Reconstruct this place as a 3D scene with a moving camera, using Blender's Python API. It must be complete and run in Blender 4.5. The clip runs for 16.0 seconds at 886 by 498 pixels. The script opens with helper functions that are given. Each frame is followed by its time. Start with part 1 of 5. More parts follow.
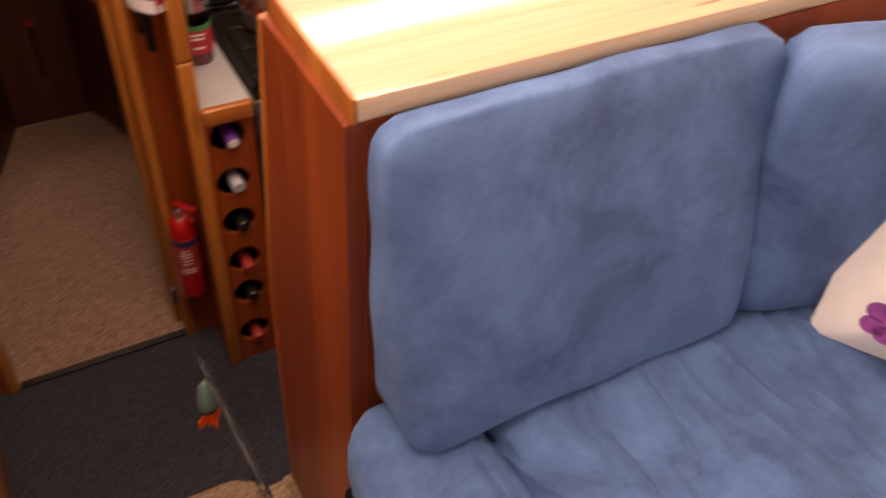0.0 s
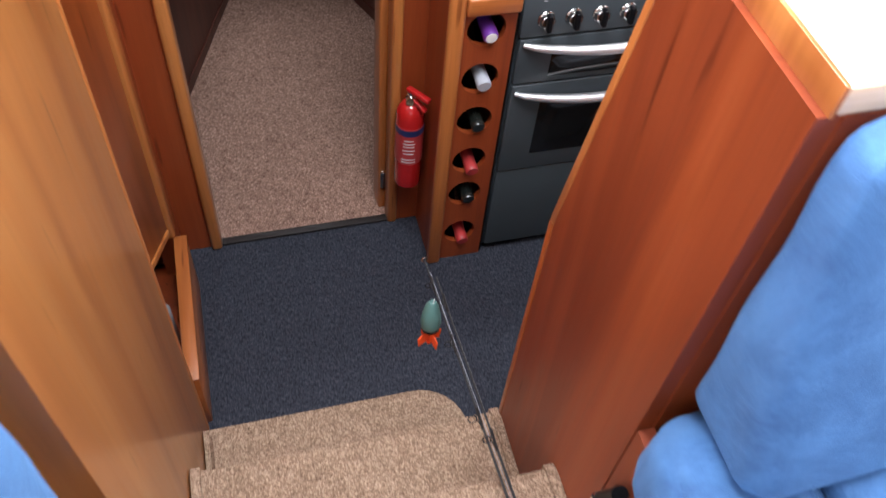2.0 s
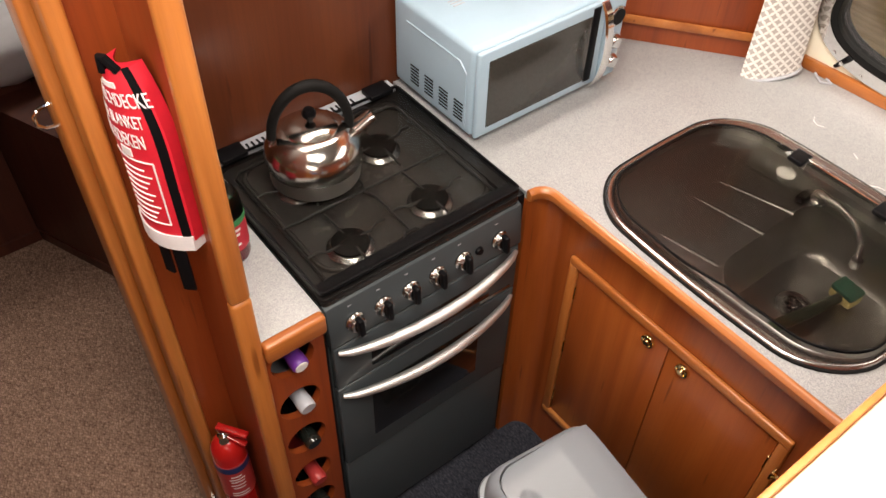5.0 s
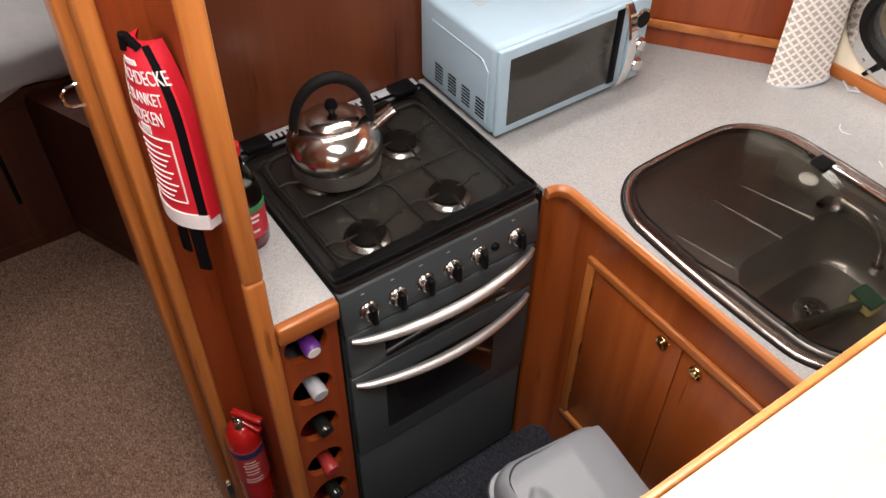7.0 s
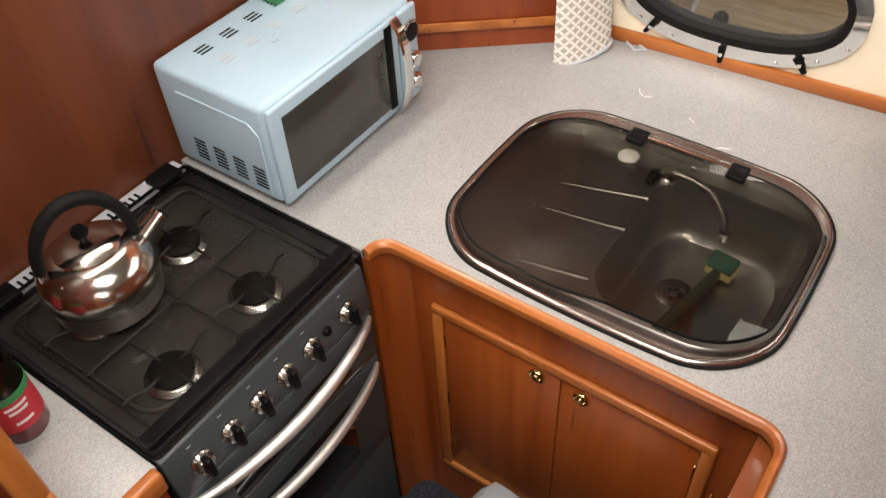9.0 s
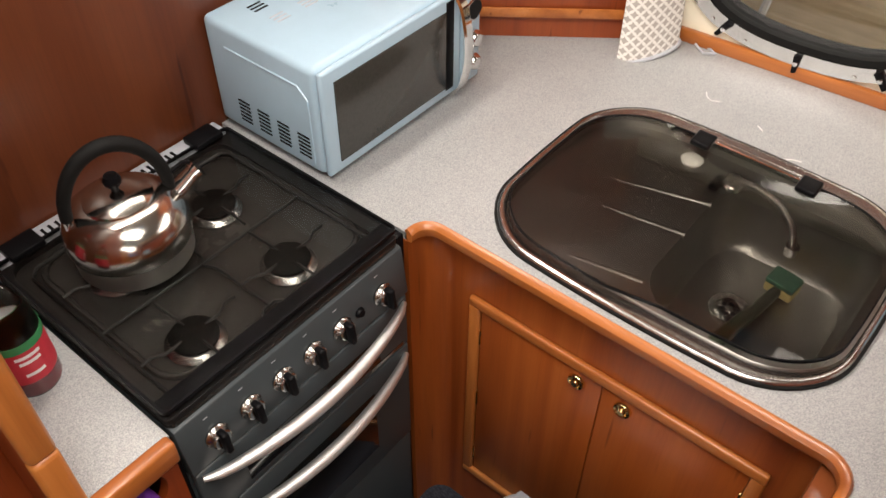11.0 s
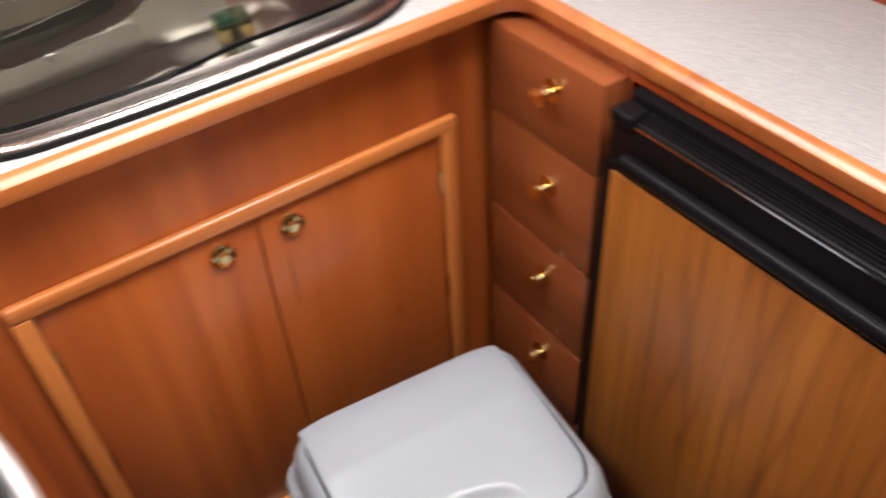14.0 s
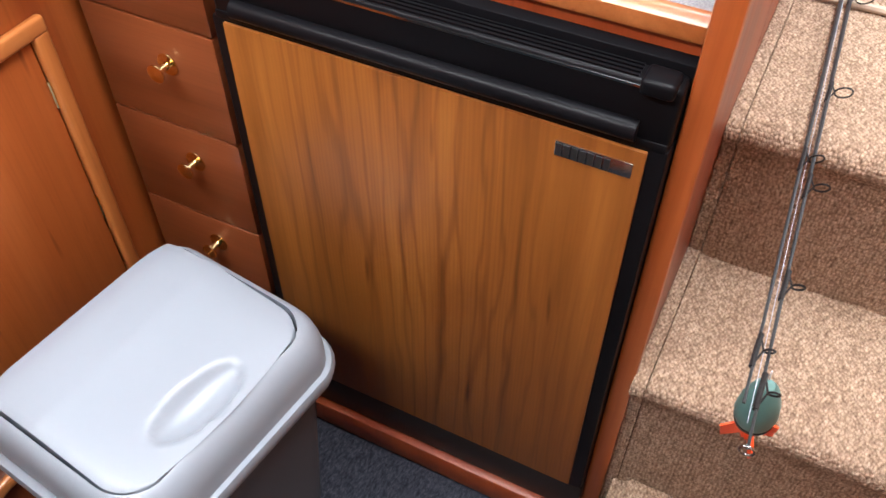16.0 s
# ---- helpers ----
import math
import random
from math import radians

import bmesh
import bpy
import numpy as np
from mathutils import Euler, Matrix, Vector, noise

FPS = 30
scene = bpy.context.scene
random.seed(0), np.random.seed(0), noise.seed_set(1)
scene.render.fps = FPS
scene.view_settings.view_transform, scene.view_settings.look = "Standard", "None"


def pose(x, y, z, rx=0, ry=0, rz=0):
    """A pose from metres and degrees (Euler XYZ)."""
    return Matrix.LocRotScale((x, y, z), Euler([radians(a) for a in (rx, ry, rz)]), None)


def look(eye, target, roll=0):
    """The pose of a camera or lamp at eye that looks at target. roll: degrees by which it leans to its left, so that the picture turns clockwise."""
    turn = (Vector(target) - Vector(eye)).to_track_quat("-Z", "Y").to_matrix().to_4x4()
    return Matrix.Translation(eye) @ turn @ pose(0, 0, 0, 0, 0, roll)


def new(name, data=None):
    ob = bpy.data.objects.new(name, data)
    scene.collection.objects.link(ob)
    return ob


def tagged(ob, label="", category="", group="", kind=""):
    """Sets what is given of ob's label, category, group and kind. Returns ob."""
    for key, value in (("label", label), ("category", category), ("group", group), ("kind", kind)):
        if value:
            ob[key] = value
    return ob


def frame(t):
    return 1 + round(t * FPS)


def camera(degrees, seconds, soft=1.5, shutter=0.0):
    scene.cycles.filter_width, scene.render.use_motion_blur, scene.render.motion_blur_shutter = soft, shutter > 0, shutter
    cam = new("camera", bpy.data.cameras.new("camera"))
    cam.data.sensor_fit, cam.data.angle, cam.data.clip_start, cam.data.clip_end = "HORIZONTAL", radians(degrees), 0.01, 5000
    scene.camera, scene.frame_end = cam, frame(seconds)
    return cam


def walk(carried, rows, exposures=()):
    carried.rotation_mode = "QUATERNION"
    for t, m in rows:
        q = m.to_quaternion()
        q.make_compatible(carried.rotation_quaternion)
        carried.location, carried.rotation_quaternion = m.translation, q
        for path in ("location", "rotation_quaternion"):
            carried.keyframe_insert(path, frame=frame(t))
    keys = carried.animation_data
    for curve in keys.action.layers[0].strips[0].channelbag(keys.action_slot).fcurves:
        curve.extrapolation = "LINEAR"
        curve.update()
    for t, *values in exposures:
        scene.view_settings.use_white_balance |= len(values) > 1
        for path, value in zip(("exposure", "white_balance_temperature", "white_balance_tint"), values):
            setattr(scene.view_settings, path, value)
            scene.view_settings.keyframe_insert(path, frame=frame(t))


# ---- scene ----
cam = camera(55.5, 16.0, shutter=0.35)

PATH = [
    (0, (-0.475, -1.696, 2.082), (0.286, -0.465, 0.702), 4.8),
    (0.5, (-0.457, -1.825, 2.056), (-0.149, -0.439, 0.647), 3.6),
    (1, (-0.491, -1.797, 2.037), (-0.335, -0.44, 0.575), 1.9),
    (1.5, (-0.578, -1.594, 1.994), (-0.311, -0.345, 0.455), 4.0),
    (2, (-0.615, -1.423, 2.005), (-0.213, -0.279, 0.415), 6.5),
    (2.5, (-0.532, -1.136, 1.994), (-0.102, -0.027, 0.386), 4.3),
    (3, (-0.461, -0.959, 2.052), (-0.068, 0.048, 0.369), -1.1),
    (3.5, (-0.471, -0.884, 2.094), (0.187, 0.198, 0.546), -0.7),
    (4, (-0.448, -0.835, 2.11), (0.371, 0.207, 0.612), 1.3),
    (4.2, (-0.438, -0.838, 2.11), (0.401, 0.209, 0.626), 1.5),
    (6.3, (-0.432, -0.941, 2.073), (0.431, 0.142, 0.631), 2.1),
    (6.5, (-0.445, -0.934, 2.07), (0.408, 0.166, 0.634), 2.0),
    (7, (-0.424, -0.944, 2.083), (0.38, 0.195, 0.65), 0.8),
    (7.5, (-0.432, -0.922, 2.081), (0.401, 0.207, 0.656), 1.3),
    (8, (-0.4, -0.847, 2.055), (0.609, 0.153, 0.648), -0.2),
    (8.5, (-0.313, -0.771, 2.043), (0.818, 0.059, 0.617), -2.3),
    (9, (-0.242, -0.75, 2.011), (0.852, 0.092, 0.563), -3.7),
    (9.5, (-0.226, -0.765, 2.0), (0.862, 0.105, 0.565), -2.3),
    (10, (-0.236, -0.759, 1.977), (0.848, 0.106, 0.536), 0.7),
    (10.2, (-0.252, -0.751, 1.993), (0.817, 0.141, 0.557), 0.8),
    (12.5, (-0.225, -0.398, 1.517), (1.158, 0.127, 0.17), -5.4),
    (13, (-0.137, -0.235, 1.404), (1.454, -0.309, 0.194), -4.8),
    (13.5, (-0.159, -0.137, 1.394), (1.299, -0.382, 0.047), -4.5),
    (14, (-0.2, -0.149, 1.38), (1.043, -0.935, 0.024), -4.0),
    (14.5, (-0.219, -0.108, 1.365), (0.672, -1.245, -0.019), -4.6),
    (15, (-0.247, -0.081, 1.347), (0.484, -1.307, -0.054), -2.6),
    (15.5, (-0.257, -0.083, 1.327), (0.397, -1.299, -0.119), -1.3),
    (16, (-0.259, -0.093, 1.321), (0.344, -1.294, -0.16), 0.1),
]
walk(cam, [(t, look(eye, target, roll)) for t, eye, target, roll in PATH], exposures=[
    (0.0, -1.05, 10700, 38), (0.5, -0.25, 8300, 26), (1.0, -0.05, 6200, 20), (1.5, 0.05, 5600, 22), (2.0, 0.1, 5900, 12), (2.5, 0.35, 6900, 12), (3.0, 0.45, 7400, 12), (4.0, 0.2, 7800, 14),
    (6.3, -0.55, 7000, 13), (7.5, -0.3, 7100, 14), (8.0, -0.15, 7300, 12), (9.0, -0.45, 7300, 11), (10.2, -0.45, 7300, 11), (12.3, -0.3, 7000, 12), (13.0, 0.3, 7300, 12), (13.5, 0.17, 7900, 14), (14.0, 0.45, 6700, 12), (14.5, 0.6, 6200, 12), (16.0, 0.8, 6000, 10)])

# ---- world and lights ----
world = bpy.data.worlds.new("sky_world")
scene.world = world
world.use_nodes = True
wn = world.node_tree.nodes
sky = wn.new("ShaderNodeTexSky")
sky.sky_type = 'NISHITA'
sky.sun_disc = False
sky.sun_elevation = radians(48)
sky.sun_rotation = radians(255)
wn["Background"].inputs[1].default_value = 0.15
world.node_tree.links.new(sky.outputs[0], wn["Background"].inputs[0])

sun = new("sun", bpy.data.lights.new("sun", 'SUN'))
sun.data.energy = 1.4
sun.data.angle = radians(12)
sun.data.color = (1.0, 0.96, 0.9)
sun.rotation_euler = (radians(42), 0, radians(-75))


def window_light(name, m, w, h, watts, colour=(1.0, 0.98, 0.95)):
    """Daylight lamp standing in the opening of a window out of view."""
    ob = new(name, bpy.data.lights.new(name, 'AREA'))
    ob.data.shape, ob.data.size, ob.data.size_y = 'RECTANGLE', w, h
    ob.data.energy, ob.data.color = watts, colour
    ob.matrix_world = m
    return ob


# Windows and cabin hatch behind these lamps are assumed, none is in view
ROOF = 2.75
window_light("daylight_windscreen", look((0.0, 0.47, 2.52), (0.0, -0.9, 1.3)), 2.7, 0.34, 80)
window_light("daylight_starboard", look((1.58, -1.7, 2.15), (0.0, -1.1, 1.1)), 2.6, 0.65, 56)
window_light("daylight_port", look((-1.78, -1.5, 2.2), (0.0, -1.0, 1.2)), 2.8, 0.55, 50)
window_light("daylight_aft", look((-0.4, -4.45, 2.0), (-0.4, 0, 1.5)), 1.8, 1.1, 7)
window_light("daylight_hatch", look((-0.5, 1.95, 1.92), (-0.5, 1.95, 0.0)), 0.45, 0.45, 11)
# Invented overhead lamp, added to brighten the stairs and galley from above
window_light("added_roof_lamp", look((-0.25, -0.75, 2.735), (0.1, -0.60, 0.0)), 1.3, 0.72, 70)

# ---- materials ----


def links(m, a, b):
    m.node_tree.links.new(a, b)


def base_mat(name, colour, rough=0.5, metal=0.0, coat=0.0):
    m = bpy.data.materials.new(name)
    m.use_nodes = True
    p = m.node_tree.nodes["Principled BSDF"]
    p.inputs["Base Color"].default_value = (*colour, 1)
    p.inputs["Roughness"].default_value = rough
    p.inputs["Metallic"].default_value = metal
    p.inputs["Coat Weight"].default_value = coat
    p.inputs["Coat Roughness"].default_value = 0.12
    return m


def node(m, kind):
    return m.node_tree.nodes.new(kind)


def coords(m, scale=(1, 1, 1), rot=(0, 0, 0)):
    tc, mp = node(m, "ShaderNodeTexCoord"), node(m, "ShaderNodeMapping")
    mp.inputs["Scale"].default_value = scale
    mp.inputs["Rotation"].default_value = rot
    links(m, tc.outputs["Object"], mp.inputs["Vector"])
    return mp.outputs["Vector"]


def noise_of(m, vec, scale, detail=4, rough=0.55, distort=0.0):
    n = node(m, "ShaderNodeTexNoise")
    n.inputs["Scale"].default_value = scale
    n.inputs["Detail"].default_value = detail
    n.inputs["Roughness"].default_value = rough
    n.inputs["Distortion"].default_value = distort
    links(m, vec, n.inputs["Vector"])
    return n.outputs["Fac"]


def ramp(m, fac, stops):
    r = node(m, "ShaderNodeValToRGB")
    e = r.color_ramp.elements
    while len(e) < len(stops):
        e.new(0.5)
    for el, (pos, c) in zip(e, stops):
        el.position, el.color = pos, (*c, 1)
    links(m, fac, r.inputs["Fac"])
    return r.outputs["Color"]


def mix(m, fac, a, b, mode='MIX'):
    n = node(m, "ShaderNodeMix")
    n.data_type, n.blend_type = 'RGBA', mode
    for sock, v in ((n.inputs["Factor"], fac), (n.inputs["A"], a), (n.inputs["B"], b)):
        if isinstance(v, (int, float)):
            sock.default_value = v
        elif isinstance(v, tuple):
            sock.default_value = (*v, 1)
        else:
            links(m, v, sock)
    return n.outputs["Result"]


def bump(m, height, strength, distance=0.002):
    b = node(m, "ShaderNodeBump")
    b.inputs["Strength"].default_value = strength
    b.inputs["Distance"].default_value = distance
    links(m, height, b.inputs["Height"])
    links(m, b.outputs["Normal"], m.node_tree.nodes["Principled BSDF"].inputs["Normal"])


def colour_in(m, c):
    links(m, c, m.node_tree.nodes["Principled BSDF"].inputs["Base Color"])


def rough_in(m, fac, lo, hi):
    n = node(m, "ShaderNodeMapRange")
    n.inputs["To Min"].default_value, n.inputs["To Max"].default_value = lo, hi
    links(m, fac, n.inputs["Value"])
    links(m, n.outputs["Result"], m.node_tree.nodes["Principled BSDF"].inputs["Roughness"])


def wood(name, dark, mid, light, axis="z", rough=0.32, coat=0.25, figure=1.0):
    """Varnished wood with long grain along one axis, broad figure and fine pores."""
    m = base_mat(name, mid, rough, 0, coat)
    s = {"x": (0.5, 9, 9), "y": (9, 0.5, 9), "z": (9, 9, 0.5)}[axis]
    broad = noise_of(m, coords(m, tuple(v * 0.6 for v in s)), 1.6 * figure, 4, 0.55, 1.2)
    grain = noise_of(m, coords(m, s), 6.0, 6, 0.65, 0.3)
    pores = noise_of(m, coords(m, {"x": (6, 260, 260), "y": (260, 6, 260), "z": (260, 260, 6)}[axis]), 1.0, 2, 0.5)
    c = ramp(m, broad, ((0.32, dark), (0.5, mid), (0.70, light)))
    g = ramp(m, grain, ((0.3, (0.62, 0.56, 0.5)), (0.62, (1, 1, 1))))
    c = mix(m, 0.30, c, g, 'MULTIPLY')
    p = ramp(m, pores, ((0.36, (0.6, 0.52, 0.46)), (0.5, (1, 1, 1))))
    c = mix(m, 0.16, c, p, 'MULTIPLY')
    fl = noise_of(m, coords(m, {"x": (5, 60, 60), "y": (60, 5, 60), "z": (60, 60, 5)}[axis]), 1.0, 1, 0.4)
    c = mix(m, 0.8, c, ramp(m, fl, ((0.20, (0.42, 0.34, 0.3)), (0.27, (1, 1, 1)))), 'MULTIPLY')
    colour_in(m, c)
    rough_in(m, grain, rough - 0.06, rough + 0.1)
    bump(m, pores, 0.08, 0.0006)
    return m


def figured(name, dark, mid, light, axis, rough, coat, figure):
    """Laminate with wandering dark growth lines in two widths."""
    m = wood(name, dark, mid, light, axis, rough, coat, figure)
    p = m.node_tree.nodes["Principled BSDF"]
    c = p.inputs["Base Color"].links[0].from_socket
    for scale, wander, tall, amount, thin in ((6.0, 12.0, 0.16, 0.42, 0.09), (12.0, 13.0, 0.11, 0.42, 0.10), (60.0, 7.0, 0.05, 0.14, 0.5)):
        w = node(m, "ShaderNodeTexWave")
        w.wave_type, w.bands_direction = 'BANDS', 'X'
        w.inputs["Scale"].default_value = scale
        w.inputs["Distortion"].default_value = wander
        w.inputs["Detail"].default_value = 3.0
        w.inputs["Detail Scale"].default_value = 1.1
        links(m, coords(m, (1.0, 1.0, tall)), w.inputs["Vector"])
        patchy = ramp(m, noise_of(m, coords(m, (5, 5, 1.2)), 1.0, 2, 0.5), ((0.38, (0.15, 0.15, 0.15)), (0.62, (1, 1, 1))))
        lines = ramp(m, w.outputs["Fac"], ((0.0, (0.36, 0.26, 0.19)), (thin, (0.82, 0.78, 0.74)), (min(0.9, thin * 3), (1, 1, 1))))
        c = mix(m, amount, c, mix(m, patchy, (1.0, 1.0, 1.0), lines), 'MULTIPLY')
    colour_in(m, c)
    return m


M = {}
M["cherry"] = wood("cherry_wood", (0.235, 0.050, 0.010), (0.33, 0.080, 0.016), (0.41, 0.115, 0.026), "z")
M["cherry_x"] = wood("cherry_wood_lengthwise", (0.30, 0.085, 0.02), (0.46, 0.15, 0.036), (0.56, 0.21, 0.058), "x")
M["cherry_y"] = wood("cherry_wood_across", (0.30, 0.085, 0.02), (0.46, 0.15, 0.036), (0.56, 0.21, 0.058), "y")
M["trim"] = wood("cherry_trim", (0.34, 0.10, 0.022), (0.50, 0.175, 0.042), (0.58, 0.23, 0.06), "z")
M["orange"] = wood("honey_veneer", (0.29, 0.095, 0.021), (0.37, 0.140, 0.033), (0.42, 0.175, 0.045), "z", 0.32, 0.3)
M["red"] = wood("red_mahogany", (0.20, 0.034, 0.008), (0.275, 0.051, 0.011), (0.32, 0.068, 0.016), "z", 0.42, 0.07)
# Cherry darkened for the bulkhead: its shade is put into the colour
M["bulkhead"] = wood("shaded_cherry_bulkhead", (0.088, 0.020, 0.006), (0.122, 0.030, 0.009), (0.150, 0.040, 0.012), "z", 0.42, 0.1)
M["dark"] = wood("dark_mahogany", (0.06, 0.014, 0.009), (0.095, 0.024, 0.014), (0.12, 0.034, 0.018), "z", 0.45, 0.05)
M["drawer"] = wood("drawer_veneer", (0.145, 0.038, 0.012), (0.205, 0.055, 0.017), (0.245, 0.070, 0.023), "x", 0.3)
M["fridge_wood"] = figured("teak_laminate", (0.22, 0.074, 0.011), (0.30, 0.106, 0.017), (0.35, 0.135, 0.024), "z", 0.40, 0.0, 1.3)
# Cherry top made pale: glare off the board is put into its colour
M["top_wood"] = wood("glare_lightened_top", (0.58, 0.40, 0.25), (0.67, 0.49, 0.34), (0.74, 0.58, 0.43), "x", 0.18, 0.8)


def carpet(name, a, b, c, pile=420, strength=0.9, row=0.5, loop=0.0):
    """Loop pile: soft flecks drawn out in rows along y, fine tufts, broad wear; loop is the size of a loop in metres."""
    m = base_mat(name, b, 0.95)
    m.node_tree.nodes["Principled BSDF"].inputs["Specular IOR Level"].default_value = 0.1
    v = coords(m)
    fleck = noise_of(m, coords(m, (pile * 0.55, pile * 0.22, pile * 0.22)), 1.0, 3, 0.65, 0.4)
    fine = noise_of(m, v, pile * 1.4, 2, 0.6)
    mid = noise_of(m, coords(m, (60, 26, 26)), 1.0, 3, 0.6)
    big = noise_of(m, v, 5, 3, 0.6)
    col = ramp(m, fleck, ((0.32, a), (0.5, b), (0.68, c)))
    col = mix(m, 0.55, col, ramp(m, fine, ((0.34, (0.55, 0.52, 0.49)), (0.62, (1.12, 1.1, 1.08)))), 'MULTIPLY')
    col = mix(m, row, col, ramp(m, mid, ((0.34, (0.72, 0.69, 0.66)), (0.64, (1.06, 1.06, 1.05)))), 'MULTIPLY')
    col = mix(m, 0.4, col, ramp(m, big, ((0.35, (0.82, 0.81, 0.8)), (0.65, (1, 1, 1)))), 'MULTIPLY')
    height = mix(m, 0.5, fine, fleck)
    if loop:
        cells = node(m, "ShaderNodeTexVoronoi")
        cells.inputs["Scale"].default_value = 1.0
        cells.inputs["Randomness"].default_value = 0.55
        links(m, coords(m, (1 / loop, 0.72 / loop, 0.72 / loop), (0, 0, radians(38))), cells.inputs["Vector"])
        # Pile colour darkens between loops, painting in the shade of the gaps
        gap = ramp(m, cells.outputs["Distance"], ((0.25, (1.3, 1.3, 1.3)), (0.55, (1.04, 1.02, 1.0)), (0.85, (0.50, 0.45, 0.41))))
        col = mix(m, 0.9, col, gap, 'MULTIPLY')
        tone = node(m, "ShaderNodeSeparateColor")
        links(m, cells.outputs["Color"], tone.inputs[0])
        col = mix(m, 0.75, col, ramp(m, tone.outputs[0], ((0.0, (0.76, 0.73, 0.70)), (0.5, (1, 1, 1)), (1.0, (1.22, 1.2, 1.17)))), 'MULTIPLY')
        height = mix(m, 0.75, height, ramp(m, cells.outputs["Distance"], ((0.1, (1, 1, 1)), (0.8, (0, 0, 0)))))
    colour_in(m, col)
    bump(m, height, strength, 0.004)
    return m


M["beige"] = carpet("beige_loop_carpet", (0.25, 0.173, 0.121), (0.39, 0.283, 0.203), (0.53, 0.41, 0.307), 620, 0.9, 0.5, 0.0038)
M["cabin_carpet"] = carpet("tan_cabin_carpet", (0.23, 0.140, 0.108), (0.34, 0.220, 0.172), (0.45, 0.31, 0.25), 460, 0.6, 0.5, 0.006)
M["navy"] = carpet("navy_floor_carpet", (0.021, 0.023, 0.034), (0.042, 0.047, 0.063), (0.078, 0.084, 0.106), 420, 0.5)


def velvet(name, a, b, crease=0.0):
    """Short pile brushed in patches, with finger marks and soft creases."""
    m = base_mat(name, b, 0.75)
    p = m.node_tree.nodes["Principled BSDF"]
    p.inputs["Sheen Weight"].default_value = 0.30
    p.inputs["Sheen Roughness"].default_value = 0.35
    p.inputs["Sheen Tint"].default_value = (0.30, 0.58, 1.0, 1)
    v = coords(m)
    big = noise_of(m, v, 6, 8, 0.74, 0.5)
    brush = noise_of(m, coords(m, (17, 17, 8), (0.5, 0.4, 0.3)), 1.0, 3, 0.6, 0.2)
    fine = noise_of(m, v, 700, 2, 0.6)
    c = ramp(m, big, ((0.36, a), (0.60, b)))
    c = mix(m, 0.28, c, ramp(m, brush, ((0.40, (0.62, 0.68, 0.76)), (0.52, (1, 1, 1)), (0.66, (1.16, 1.14, 1.1)))), 'MULTIPLY')
    colour_in(m, c)
    h = mix(m, 0.2, big, fine)
    if crease:
        w = noise_of(m, coords(m, (9.0, 2.2, 2.2), (0, 0, radians(-28))), 1.0, 2, 0.4, 0.8)
        ridge = ramp(m, w, ((0.38, (0, 0, 0)), (0.47, (1, 1, 1)), (0.53, (0.3, 0.3, 0.3)), (0.62, (0.8, 0.8, 0.8))))
        h = mix(m, crease, h, ridge)
    bump(m, h, 0.8 if crease else 0.5, 0.03 if crease else 0.012)
    return m


M["blue"] = velvet("blue_velvet", (0.038, 0.102, 0.245), (0.078, 0.198, 0.43))
M["blue_seat"] = velvet("creased_blue_velvet", (0.038, 0.102, 0.245), (0.078, 0.198, 0.43), 0.6)


def speckle(name):
    m = base_mat(name, (0.4, 0.41, 0.43), 0.42)
    v = coords(m)
    a = noise_of(m, v, 520, 2, 0.7)
    b = noise_of(m, v, 9, 4, 0.6)
    c = ramp(m, a, ((0.3, (0.215, 0.225, 0.235)), (0.5, (0.335, 0.340, 0.345)), (0.68, (0.465, 0.468, 0.465))))
    c = mix(m, 0.35, c, ramp(m, b, ((0.3, (0.82, 0.82, 0.82)), (0.7, (1.05, 1.05, 1.05)))), 'MULTIPLY')
    colour_in(m, c)
    rough_in(m, b, 0.34, 0.5)
    bump(m, a, 0.1, 0.0005)
    return m


M["worktop"] = speckle("grey_speckled_laminate")


def metal(name, colour, rough, scratch=(3, 180, 180), amount=0.12):
    m = base_mat(name, colour, rough, 1.0)
    n = noise_of(m, coords(m, scratch), 1.0, 3, 0.6)
    s = noise_of(m, coords(m), 11, 4, 0.6)
    colour_in(m, mix(m, 0.5, colour, ramp(m, s, ((0.3, tuple(v * 0.8 for v in colour)), (0.7, colour)))))
    rough_in(m, n, max(0.03, rough - amount), rough + amount)
    return m


M["steel"] = metal("brushed_steel", (0.44, 0.43, 0.415), 0.24, (2, 420, 420), 0.015)
M["basin"] = metal("satin_basin_steel", (0.43, 0.42, 0.405), 0.30, (2, 420, 420), 0.02)
M["kettle"] = metal("polished_kettle_steel", (0.52, 0.50, 0.47), 0.17, (12, 12, 160), 0.05)
M["kettle_base"] = metal("brushed_kettle_steel", (0.50, 0.49, 0.47), 0.34, (8, 8, 260), 0.05)
M["chrome"] = metal("chrome", (0.78, 0.78, 0.78), 0.08, (20, 20, 20), 0.03)
M["brass"] = metal("polished_brass", (0.80, 0.62, 0.30), 0.14, (20, 20, 20), 0.05)
M["handle"] = metal("silver_handle", (0.90, 0.90, 0.90), 0.52, (3, 120, 120), 0.06)


def plain(name, colour, rough, vary=0.12, scale=14, coat=0.0, bumpy=0.0):
    m = base_mat(name, colour, rough, 0, coat)
    v = coords(m)
    n = noise_of(m, v, scale, 5, 0.65)
    colour_in(m, ramp(m, n, ((0.3, tuple(c * (1 - vary) for c in colour)), (0.7, tuple(min(1, c * (1 + vary * 0.6)) for c in colour)))))
    rough_in(m, n, max(0.02, rough - 0.06), rough + 0.08)
    if bumpy:
        bump(m, noise_of(m, v, 600, 2, 0.5), bumpy, 0.001)
    return m


